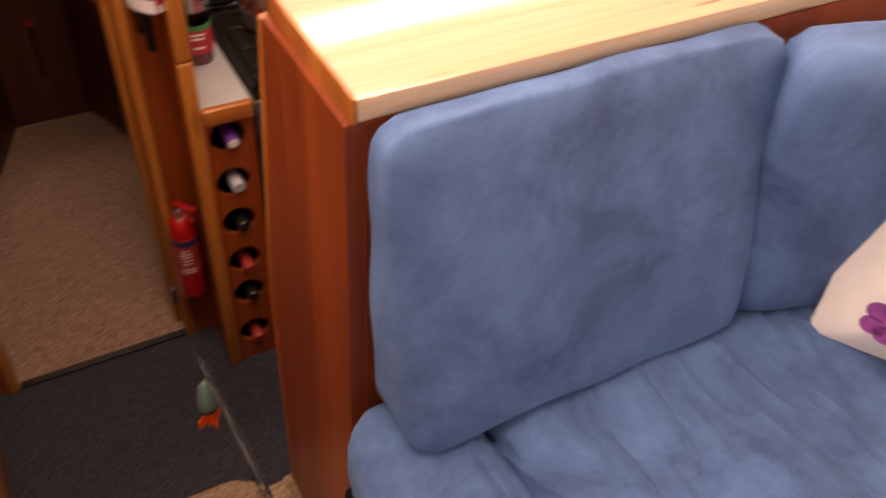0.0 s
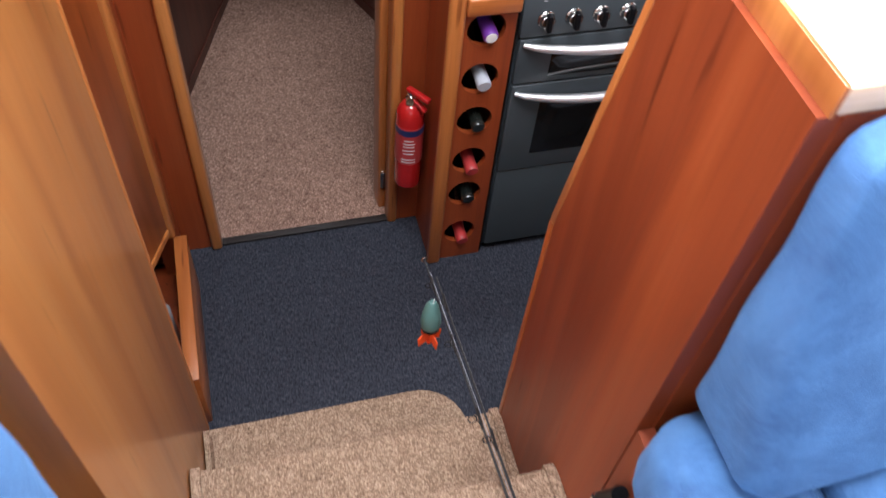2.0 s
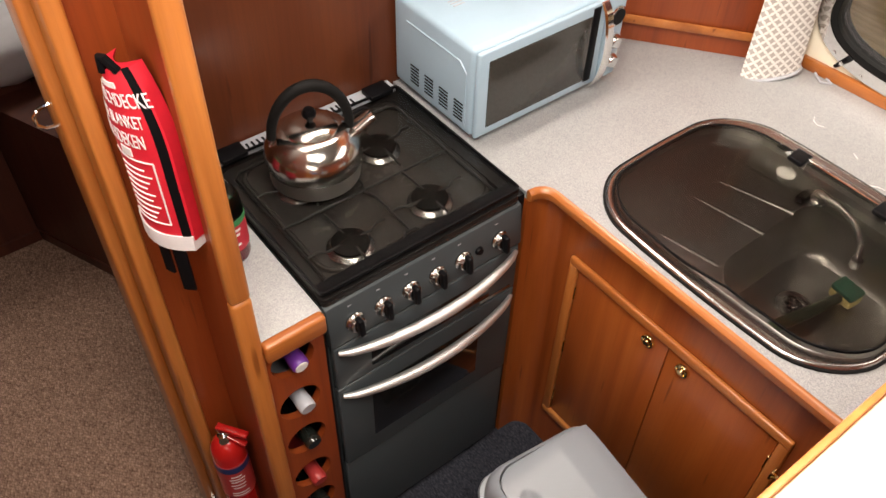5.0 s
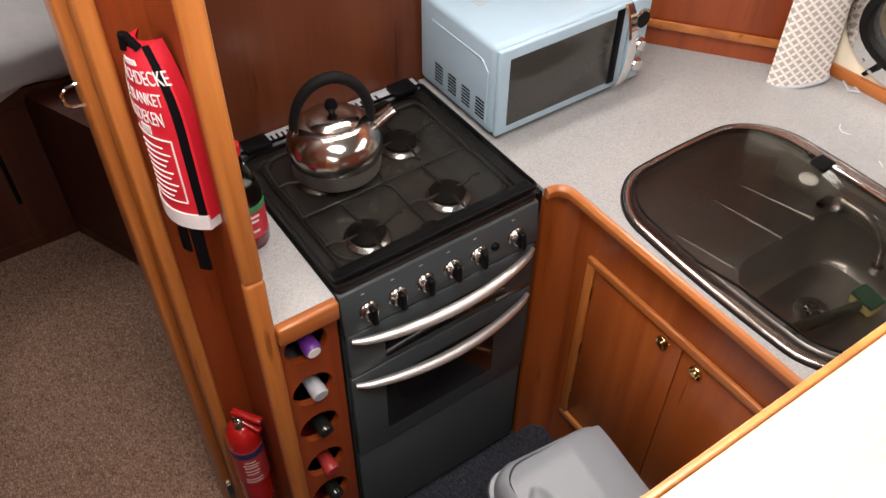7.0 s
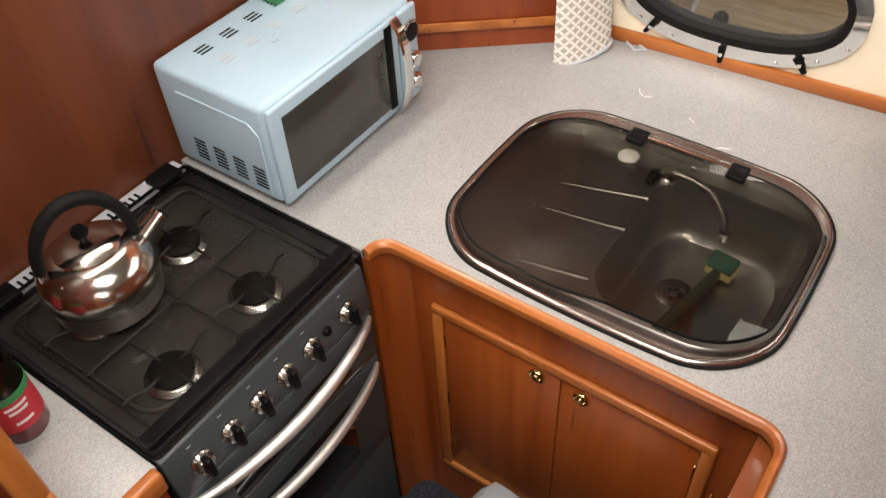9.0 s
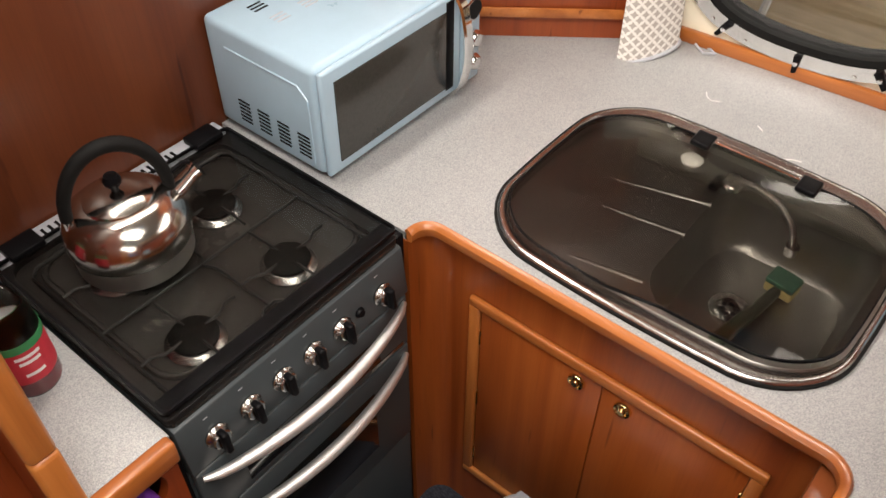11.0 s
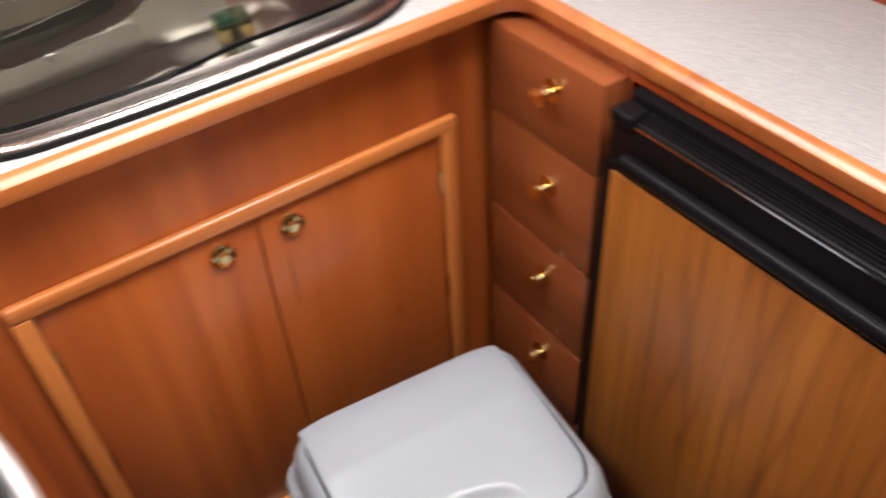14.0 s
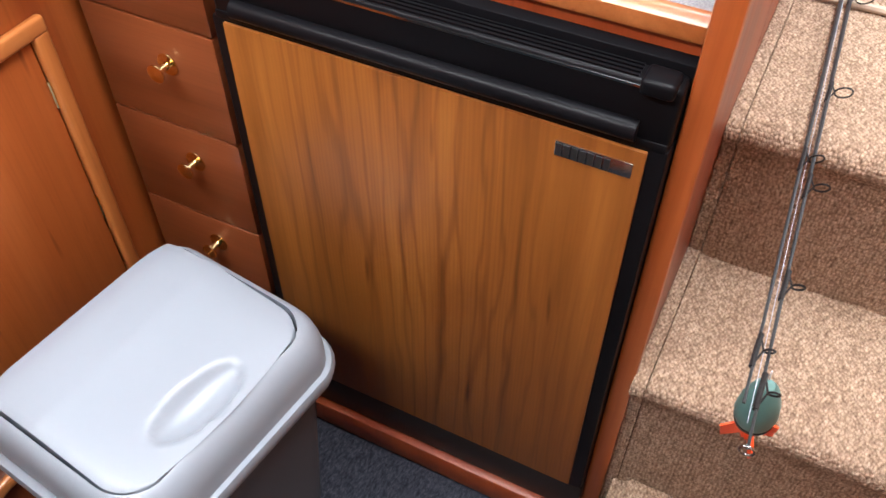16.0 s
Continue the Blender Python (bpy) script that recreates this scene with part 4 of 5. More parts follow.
part("tray_rim", plate(rounded(CX0, CX1, 0.0, 0.44, 0.012), [rounded(CX0 + 0.014, CX1 - 0.024, 0.018, 0.43, 0.03)], 0.916, 0.926), M["iron"], tray)
part("pressed_rib", tube([(x, y, 0.917) for x, y in rounded(0.05, 0.455, 0.045, 0.41, 0.05)] + [(0.455, 0.36, 0.917)], 0.006, 8), M["hob"], tray)
BURN = ((0.124, 0.089), (0.321, 0.098), (0.330, 0.292), (0.130, 0.290))
for bx_, by_ in BURN:
    r = 0.047
    b = part("burner", lathe([(0.0, 0.0), (r, 0.0), (r, 0.004), (r * 0.86, 0.010), (r * 0.8, 0.012), (0, 0.012)], (bx_, by_, 0.916), 28), M["steel"], ck, "round gas burner with black cap")
    part("cap", lathe([(0.0, 0.0), (r * 0.78, 0.0), (r * 0.80, 0.006), (r * 0.66, 0.010), (0, 0.011)], (bx_, by_, 0.9285), 28), M["burner"], b)
for bx_, by_ in BURN:
    g = bmesh.new()
    for a, ln in ((0, 0.088), (90, 0.095), (180, 0.088), (270, 0.080)):
        c, sn = math.cos(radians(a)), math.sin(radians(a))
        k = 0.012 if a in (0, 180) else 0.0
        add(g, tube([(bx_ + c * 0.022, by_ + sn * 0.022, 0.9375), (bx_ + c * 0.050, by_ + sn * 0.050, 0.9375), (bx_ + c * 0.068 + 0.0, by_ + sn * 0.068 + k, 0.936), (bx_ + c * ln, by_ + sn * ln + k, 0.934)], 0.0029, 6))
    part("pan_support", g, M["iron"], ck, "thin black wire pan support")
ring = [(0.035, 0.03), (0.045, 0.020), (0.19, 0.020), (0.205, 0.024), (0.222, 0.046), (0.246, 0.048), (0.266, 0.026), (0.282, 0.020), (0.425, 0.020), (0.438, 0.03), (0.438, 0.375), (0.425, 0.39), (0.05, 0.39), (0.035, 0.375), (0.035, 0.03)]
part("wire_frame", tube([(x, y, 0.933) for x, y in ring], 0.0034, 6), M["iron"], ck)
part("wire_frame", tube([(0.235, 0.048, 0.933), (0.235, 0.17, 0.933), (0.225, 0.19, 0.933), (0.235, 0.21, 0.933), (0.235, 0.39, 0.933)], 0.0030, 6), M["iron"], ck)
part("wire_frame", tube([(0.035, 0.195, 0.933), (0.438, 0.195, 0.933)], 0.0030, 6), M["iron"], ck)
lid = part("glass_lid", prism(rounded(CX0 + 0.002, CX1 - 0.002, 0.002, 0.432, 0.01), 0.9405, 0.9455, "z"), M["glass"], ck, "glass hob lid, closed, tinted to darken the hob below")
lid.visible_shadow = False
part("lid_edge", plate(rounded(CX0, CX1, 0.0, 0.434, 0.012), [rounded(CX0 + 0.004, CX1 - 0.004, 0.004, 0.43, 0.01)], 0.9395, 0.9465), M["black"], lid)
part("lid_band", box(CX0 + 0.005, CX1 - 0.005, 0.005, 0.032, 0.9375, 0.9402, 0.0005), M["black"], lid, "black painted band under the front of the lid")
part("hinge_strip", box(CX0, CX1, 0.436, 0.474, 0.905, 0.938, 0.004), M["capgrey"], ck, "off-white slotted vent strip")
for k in range(6):
    for x0 in (0.10, 0.30):
        part("slot", box(x0 + 0.013 * k, x0 + 0.005 + 0.013 * k, 0.440, 0.458, 0.937, 0.9395), M["black"], ck)
for x in (0.06, 0.43):
    part("lid_hinge", boxes((x - 0.03, x + 0.03, 0.418, 0.462, 0.938, 0.952, 0.003)), M["black"], ck)

# kettle standing on the glass lid
KX, KY, KZ = 0.171, 0.286, 0.9465
kt = thing("kettle", (KX, KY, KZ), "polished steel whistling kettle with black arched handle", "kettle")
part("base_band", lathe([(0.0, 0.0), (0.088, 0.0), (0.092, 0.004), (0.092, 0.037), (0.090, 0.0385), (0.0, 0.0385)], (KX, KY, KZ), 48), M["kettle_base"], kt, "matt brushed steel base")
part("body", lathe([(0.0, 0.039), (0.0915, 0.039), (0.096, 0.041), (0.099, 0.055), (0.096, 0.075), (0.086, 0.094), (0.070, 0.108), (0.052, 0.116), (0.0, 0.117)], (KX, KY, KZ), 48), M["kettle"], kt)
ld = part("lid", lathe([(0.053, 0.1155), (0.052, 0.119), (0.04, 0.126), (0.02, 0.1315), (0.0, 0.132)], (KX, KY, KZ), 36), M["kettle"], kt)
part("knob", lathe([(0.0, 0.131), (0.006, 0.131), (0.007, 0.138), (0.013, 0.145), (0.014, 0.152), (0.010, 0.160), (0, 0.162)], (KX, KY, KZ), 20), M["black"], ld)
hd = Vector((0.97, -0.25, 0)).normalized()
hp = [Vector((KX, KY, KZ)) + hd * (0.079 * math.cos(radians(a))) + Vector((0, 0, 0.105 + 0.108 * math.sin(radians(a)))) for a in range(-4, 185, 9)]
part("handle", tube(hp, [0.0095 + 0.0025 * math.sin(math.pi * i / (len(hp) - 1)) for i in range(len(hp))], 12), M["rubber"], kt, "thick black arched grip")
for s in (1, -1):
    b0 = Vector((KX, KY, KZ)) + hd * 0.080 * s
    part("bracket", tube([b0 + Vector((0, 0, 0.072)), b0 + Vector((0, 0, 0.115))], 0.006, 8), M["chrome"], kt)
sp = Vector((KX, KY, KZ)) + hd * 0.078 + Vector((0, 0, 0.075))
part("spout", tube([sp, sp + hd * 0.02 + Vector((0, 0, 0.012)), sp + hd * 0.045 + Vector((0, 0, 0.030))], [0.02, 0.0175, 0.015], 16), M["kettle"], kt)
part("whistle", tube([sp + hd * 0.045 + Vector((0, 0, 0.030)), sp + hd * 0.052 + Vector((0, 0, 0.034))], [0.0165, 0.0165], 16), M["chrome"], kt)
part("lever", tube([sp + Vector((0, 0, 0.045)), sp + hd * 0.03 + Vector((0, 0, 0.058)), sp + hd * 0.04 + Vector((0, 0, 0.052))], 0.004, 8), M["black"], kt)

# microwave
mw = thing("microwave", (0.72, 0.31, TOP), "pale blue retro microwave with chrome handle", "microwave")
MX0, MX1, MY0, MY1, MZ0, MZ1 = 0.502, 0.932, 0.194, 0.474, 0.934, 1.156
part("body", box(MX0, MX1, MY0, MY1, MZ0, MZ1, 0.014, 4), M["mic"], mw)
dr = part("door", box(MX0 + 0.002, 0.868, MY0 - 0.014, MY0 - 0.001, MZ0 + 0.004, MZ1 - 0.004, 0.006, 3), M["mic"], mw)
part("window", box(MX0 + 0.03, 0.822, MY0 - 0.016, MY0 - 0.013, MZ0 + 0.026, MZ1 - 0.03, 0.001), M["micglass"], dr, "smoked glass window")
part("dark_stripe", box(0.8235, 0.846, MY0 - 0.0155, MY0 - 0.013, MZ0 + 0.020, MZ1 - 0.012, 0.001), M["black"], dr, "glossy black stripe behind the handle")
hx0, hx1, hrow = 0.843, 0.866, []
for k in range(13):
    a = math.pi * k / 12
    hy, hz = MY0 - 0.014 - 0.030 * math.sin(a) ** 0.6, MZ0 + 0.004 + (MZ1 - MZ0 - 0.008) * k / 12
    hrow.append([(hx0, hy, hz), (hx1, hy, hz), (hx1 - 0.003, hy - 0.005, hz), (hx0 + 0.003, hy - 0.005, hz)])
part("handle", loft(hrow), M["chrome"], dr, "wide curved chrome strap handle")
cp = part("control_strip", box(0.871, MX1 - 0.002, MY0 - 0.014, MY0 - 0.001, MZ0 + 0.004, MZ1 - 0.004, 0.006, 3), M["mic"], mw)
part("dial", lathe([(0, 0), (0.025, 0), (0.025, 0.004), (0.021, 0.006), (0, 0.006)], (0.902, MY0 - 0.014, 1.100), 28, facing((0, -1, 0))), M["chrome"], cp)
part("dial_face", lathe([(0, 0), (0.019, 0), (0.019, 0.002), (0, 0.002)], (0.902, MY0 - 0.020, 1.100), 28, facing((0, -1, 0))), M["black"], cp)
for z in (1.038, 0.986):
    part("knob", lathe([(0, 0), (0.018, 0), (0.018, 0.006), (0.014, 0.016), (0.012, 0.018), (0, 0.018)], (0.902, MY0 - 0.014, z), 24, facing((0, -1, 0))), M["chrome"], cp, "chrome control knob")
for g in range(4):
    for k in range(6):
        part("vent_slot", box(MX0 - 0.0012, MX0 + 0.001, 0.222 + 0.052 * g, 0.252 + 0.052 * g, 0.962 + 0.0085 * k, 0.9655 + 0.0085 * k), M["black"], mw)
    for k in range(3):
        part("vent_slot", box(0.568 + 0.066 * g, 0.598 + 0.066 * g, 0.402 + 0.010 * k, 0.4062 + 0.010 * k, MZ1 - 0.001, MZ1 + 0.0008), M["black"], mw)
        # Embossed in the same blue; the paler grey paints the light they catch
        part("pressed_slot", box(0.570 + 0.066 * g, 0.600 + 0.066 * g, 0.346 + 0.010 * k, 0.3495 + 0.010 * k, MZ1 - 0.001, MZ1 + 0.0012, 0.0004, 1), M["capgrey"], mw)
part("side_rib", tube([(MX0 - 0.0005, 0.215, 0.955), (MX0 - 0.0005, 0.215, 1.09), (MX0 - 0.0005, 0.235, 1.11), (MX0 - 0.0005, 0.42, 1.11)], 0.0022, 6), M["mic"], mw)
for x in (MX0 + 0.04, MX1 - 0.04):
    for y in (MY0 + 0.03, MY1 - 0.03):
        part("foot", lathe([(0, 0), (0.012, 0), (0.012, MZ0 - TOP), (0, MZ0 - TOP)], (x, y, TOP), 12), M["black"], mw)

# sink with its smoked glass lid
sk = thing("sink", (0.83, -0.4, TOP), "stainless steel inset sink and drainer with smoked glass lid", "sink")
o1 = sink_line(0.0, 0.125)
i1 = [(0.833 + (x - 0.833) * 0.905, y) for x, y in sink_line(0.014, 0.112)]
part("seal", plate(sink_line(-0.003, 0.128), [sink_line(0.004, 0.121)], TOP, TOP + 0.006), M["rubber"], sk)
rim_rows = [[(x, y, TOP + z) for x, y in sink_line(d, r)] for d, r, z in ((0.0, 0.125, 0.001), (0.001, 0.124, 0.006), (0.004, 0.121, 0.0095), (0.008, 0.117, 0.0105), (0.012, 0.113, 0.0095))]
rim_rows += [[(x * 0.6 + u * 0.4, y * 0.6 + v * 0.4, TOP + 0.0062) for (x, y), (u, v) in zip(sink_line(0.012, 0.113), i1)], [(x, y, TOP + 0.005) for x, y in i1], [(x, y, TOP - 0.004) for x, y in i1]]
rim = part("rim", loft(rim_rows, True, (False, False)), M["steel"], sk, "", 60)
bowl = rounded(0.636, 1.008, -0.655, -0.358, 0.085, 10)
ZD = TOP - 0.018
dish = plate(i1, [bowl], ZD - 0.002, ZD)
for a, b, za, zb in ((i1, i1, TOP + 0.008, ZD),):
    add(dish, loft([[(x, y, za) for x, y in a], [(x, y, zb) for x, y in b]], True, (False, False)))
part("drainer", dish, M["basin"], sk)


def shrink(pts, k):
    cx, cy = sum(p[0] for p in pts) / len(pts), sum(p[1] for p in pts) / len(pts)
    return [(cx + (x - cx) * k, cy + (y - cy) * k) for x, y in pts]


ZB = 0.768
prof = ((1.0, ZD), (0.985, ZD - 0.01), (0.95, ZB + 0.045), (0.92, ZB + 0.018), (0.84, ZB + 0.004), (0.5, ZB), (0.1, ZB - 0.002))
part("bowl", loft([[(x, y, z) for x, y in shrink(bowl, k)] for k, z in prof], True, (False, True)), M["basin"], sk)
for xa, ya, xb in ((0.852, -0.150, 0.915), (0.780, -0.170, 0.816), (0.640, -0.200, 0.673)):
    part("drainer_rib", tube([(xa, ya, ZD - 0.0050), (xa * 0.62 + xb * 0.38, ya * 0.62 - 0.136, ZD - 0.0042), (xb, -0.360, ZD - 0.0040)], [0.004, 0.006, 0.007], 10), M["basin"], sk)
ds = part("drain", lathe([(0, 0.001), (0.022, 0.001), (0.024, 0.004), (0.036, 0.005), (0.038, 0.001), (0.038, -0.004), (0, -0.004)], (0.834, -0.468, ZB), 28), M["chrome"], sk)
for k in range(6):
    a = radians(60 * k)
    part("drain_hole", lathe([(0, 0), (0.005, 0), (0.005, 0.001), (0, 0.001)], (0.834 + 0.013 * math.cos(a), -0.468 + 0.013 * math.sin(a), ZB + 0.001), 12), M["black"], ds)
tap = part("tap", lathe([(0, 0), (0.022, 0), (0.022, 0.008), (0.015, 0.014), (0.013, 0.020), (0, 0.020)], (0.985, -0.365, ZD), 20), M["chrome"], sk, "folding chrome tap lying under the lid")
part("spout", tube([(0.985, -0.365, ZD + 0.016), (0.985, -0.41, ZD + 0.018), (0.968, -0.460, ZD + 0.018), (0.93, -0.500, ZD + 0.014), (0.900, -0.516, ZD + 0.002)], 0.0075, 10), M["chrome"], tap)
part("nozzle", lathe([(0, -0.012), (0.011, -0.012), (0.012, 0.006), (0, 0.008)], (0.900, -0.516, ZD), 16), M["chrome"], tap)
part("lever", box(0.945, 0.985, -0.352, -0.334, ZD + 0.001, ZD + 0.014, 0.004), M["black"], tap)
solo("sink_plug", lathe([(0, 0), (0.019, 0), (0.021, 0.004), (0.016, 0.008), (0, 0.009)], (1.0, -0.275, ZD + 0.001), 20), M["floral"], "cream sink plug lying on the drainer", "plug")
lidp = [(0.833 + (x - 0.833) * 0.895, y) for x, y in sink_line(0.019, 0.108)]


def lid_front(x, y):
    """The lid's front edge steps in beside the bowl."""
    s = min(1.0, max(0.0, (y + 0.42) / 0.09))
    return (x - 0.016 * s * s * (3 - 2 * s) * (1 if x < 0.75 else 0), y)


lidp = [lid_front(x, y) for x, y in lidp]
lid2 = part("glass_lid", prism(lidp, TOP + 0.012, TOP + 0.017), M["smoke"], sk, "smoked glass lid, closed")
lid2.visible_shadow = False
rimw = plate(lidp, [shrink(lidp, 0.991)], TOP + 0.0115, TOP + 0.0175)
part("lid_edge", rimw, M["black"], lid2)
for y in (-0.277, -0.482):
    part("lid_hinge", box(1.008, 1.050, y - 0.019, y + 0.019, TOP + 0.010, TOP + 0.024, 0.004, 3), M["black"], sk)
part("hinge_bar", tube([(1.042, -0.28, TOP + 0.015), (1.042, -0.48, TOP + 0.015)], 0.007, 10), M["chrome"], sk)
br = thing("dish_brush", (0.84, -0.52, ZB), "dish sponge on a green handle in the sink bowl", "brush")
t = Matrix.Translation((0.905, -0.520, ZB + 0.030)) @ Euler((0, radians(-6), radians(-7))).to_matrix().to_4x4()
part("sponge", moved(box(0.0, 0.040, -0.027, 0.027, -0.022, 0.0, 0.005, 3), t), M["spongey"], br)
part("scourer", moved(box(0.0, 0.040, -0.027, 0.027, 0.0006, 0.012, 0.003, 3), t), M["spongeg"], br)
part("grip", tube([(0.925, -0.521, ZB + 0.020), (0.83, -0.508, ZB + 0.026), (0.70, -0.489, ZB + 0.046)], [0.010, 0.0125, 0.014], 12), M["olive"], br)

# diagonal corner cabinet
cc = thing("corner_cabinet", (1.1, 0.25, TOP), "red cherry corner cabinet with a framed door above the worktop", "cabinet")
a, b = Vector((0.93, 0.4765, 0)), Vector((1.318, -0.028, 0))
u = (b - a).normalized()
ang = math.atan2(u.y, u.x)
cm = Matrix.Translation((a.x, a.y, 0)) @ Euler((0, 0, ang)).to_matrix().to_4x4()
L = (b - a).length
part("base_panel", moved(box(0, L, 0.0, 0.02, TOP, TOP + 0.14), cm), M["red"], cc)
part("upper_panel", moved(box(0, L, 0.0, 0.02, TOP + 0.14, 1.60), cm), M["red"], cc)
cd = part("door", moved(box(0.12, 0.60, -0.012, -0.001, TOP + 0.075, 1.40, 0.003), cm), M["red"], cc)
for r, mt in (((0.10, 0.62, -0.018, -0.0125, TOP + 0.055, TOP + 0.078, 0.003), "cherry_x"), ((0.60, 0.622, -0.018, -0.0125, TOP + 0.078, 1.40, 0.003), "trim"), ((0.10, 0.122, -0.018, -0.0125, TOP + 0.078, 1.40, 0.003), "trim")):
    part("moulding", moved(box(*r), cm), M[mt], cc)

# porthole
ph = thing("porthole", (1.38, PH[0], PH[1] - 0.13), "oval chrome porthole with black seal and clamps", "porthole", kind="structure")
part("frame", on_hull(plate(oval(PH[2] + 0.020, PH[3] + 0.020), [oval(PH[2] - 0.010, PH[3] - 0.010)], 0.0, 0.014)), M["chrome"], ph)
part("seal", on_hull(plate(oval(PH[2] - 0.011, PH[3] - 0.011), [oval(PH[2] - 0.026, PH[3] - 0.025)], -0.046, 0.010)), M["rubber"], ph)
gp = part("pane", on_hull(prism(oval(PH[2] - 0.024, PH[3] - 0.022), -0.008, -0.004)), M["bottle"], ph)
gp.visible_shadow = False
for i in range(16):
    yy, zz = oval(PH[2] + 0.012, PH[3] + 0.012, 16)[i]
    part("screw", on_hull(lathe([(0, 0), (0.005, 0), (0.004, 0.002), (0, 0.0025)], (yy, zz, 0.014), 10)), M["chrome"], ph)
for i in (26, 30, 34, 4, 10, 16):
    yy, zz = oval(PH[2] + 0.008, PH[3] + 0.008)[i]
    dd = Vector((yy, zz * 2.0)).normalized()
    c1 = part("clamp", on_hull(tube([(yy - dd.x * 0.016, zz - dd.y * 0.016, 0.019), (yy + dd.x * 0.024, zz + dd.y * 0.024, 0.019)], [0.010, 0.006], 10, 0.6)), M["black"], ph)
    part("bolt", on_hull(lathe([(0, 0), (0.005, 0), (0.005, 0.004), (0, 0.005)], (yy, zz, 0.026), 10)), M["chrome"], c1)
structure("pontoon", boxes((2.2, 2.3, -2.6, 1.6, 0.2, 0.90), (2.2, 2.3, -2.6, 1.6, 0.915, 1.09), (2.2, 2.3, -2.6, 1.6, 1.105, 1.30), (2.2, 2.3, -2.6, 1.6, 1.315, 1.6)), M["planks"], "weathered pontoon boards outside the porthole")
solo("mooring_rope", tube([(2.17, -0.06, 1.61), (2.16, -0.03, 1.1), (2.18, 0.025, 0.62), (2.185, 0.045, 0.48)], 0.013, 8), M["floral"], "pale mooring rope hanging against the pontoon", "rope")
solo("pontoon_knob", lathe([(0, 0), (0.024, 0), (0.026, 0.012), (0.016, 0.024), (0, 0.024)], (2.199, -0.058, 0.53), 16, facing((-1, 0, 0))), M["rubber"], "black knob on the pontoon side", "knob")

# ---- loose things in the galley ----
# bin
bn = thing("waste_bin", (0.29, -0.44, 0), "grey plastic flip-lid waste bin beside the cupboard", "bin")


def bowed(bm, amount):
    """Bows the front of a shape outwards."""
    for v in bm.verts:
        v.co.x -= amount * max(0.0, 1 - ((v.co.y + 0.445) / 0.17) ** 2) * min(1.0, max(0.0, (0.31 - v.co.x) / 0.12))
    return bm


def rr(x0, x1, y0, y1, r, z, n=6):
    return [(x, y, z) for x, y in rounded(x0, x1, y0, y1, r, n)]


part("body", loft([rr(0.195, 0.40, -0.565, -0.315, 0.03, 0.0), rr(0.170, 0.422, -0.590, -0.290, 0.035, 0.40), rr(0.168, 0.424, -0.592, -0.288, 0.035, 0.425)]), M["bin_body"], bn)
part("rim", bowed(loft([rr(0.156, 0.440, -0.614, -0.270, 0.045, 0.416), rr(0.152, 0.444, -0.618, -0.266, 0.047, 0.432), rr(0.155, 0.441, -0.615, -0.269, 0.047, 0.441), rr(0.170, 0.412, -0.580, -0.300, 0.04, 0.442)]), 0.018), M["bin"], bn)


def lid_z(x, y):
    """Height of the lid's crown, with its ridge and the finger dent."""
    z = 0.524 - 0.11 * max(0.0, 0.33 - x) - 0.5 * max(0.0, 0.25 - x) ** 2 - 0.06 * max(0.0, x - 0.33) - 5.0 * max(0.0, x - 0.385) ** 2 - 3.0 * max(0.0, abs(y + 0.442) - 0.09) ** 2
    e = ((x - 0.224 - 0.04 * (y + 0.431)) / 0.023) ** 2 + ((y + 0.431) / 0.064) ** 2
    return z - (0.017 * (1 - e) ** 0.6 if e < 1 else 0.0)


lp = [rr(0.164 + d, 0.434 - d * 0.4, -0.612 + d * 0.8, -0.278 - d * 0.8, 0.045 - d * 0.2, z) for z, d in ((0.440, 0.0), (0.466, 0.001), (0.485, 0.006), (0.497, 0.013), (0.5045, 0.021), (0.5065, 0.0255), (0.480, 0.0265))]
ldb = part("lid", bowed(loft(lp), 0.022), M["bin"], bn)
fx0, fx1, fy0, fy1, fr_ = 0.1925, 0.4222, -0.5883, -0.3017, 0.040


def flap_row(x, n=52):
    """One row of the flap across its width, drawn in at the rounded end."""
    k = max(0.0, fr_ - (x - fx0))
    inset = fr_ - math.sqrt(max(0.0, fr_ * fr_ - k * k))
    a, b = fy0 + inset, fy1 - inset
    top = [(x, a + (b - a) * i / n, lid_z(x, a + (b - a) * i / n) - (0.0012 if i in (0, n) else 0)) for i in range(n + 1)]
    return [(x, a, 0.4805)] + top + [(x, b, 0.4805)]


xs = [fx0 + 0.0004, fx0 + 0.002, fx0 + 0.005] + [fx0 + 0.009 + (fx1 - fx0 - 0.009) * i / 50 for i in range(51)]
part("flap", bowed(loft([flap_row(x) for x in xs]), 0.022), M["bin"], ldb, "swinging flap with an oval finger dent", 50)
bn.rotation_euler.z = radians(-6.8)

# toaster
to = thing("toaster", (-0.06, -0.87, TOP), "pale blue long toaster with ribbed chrome base", "toaster")
TX0, TX1, TY0, TY1 = -0.160, 0.066, -0.985, -0.818
part("tray", box(TX0 - 0.004, TX1 + 0.004, TY0, TY1 + 0.006, TOP + 0.004, TOP + 0.012, 0.003), M["black"], to)
for k in range(4):
    part("base_rib", box(TX0, TX1, TY0, TY1 + 0.003 - 0.0005 * k, TOP + 0.012 + 0.0062 * k, TOP + 0.0172 + 0.0062 * k, 0.0015), M["handle"], to)
part("body", box(TX0 + 0.003, TX1 - 0.003, TY0, TY1 - 0.003, TOP + 0.037, TOP + 0.19, 0.022, 4), M["toast"], to)
part("badge", lathe([(0, 0), (0.013, 0), (0.013, 0.002), (0, 0.003)], (-0.05, TY1 - 0.003, TOP + 0.085), 20, facing((0, 1, 0))), M["chrome"], to)
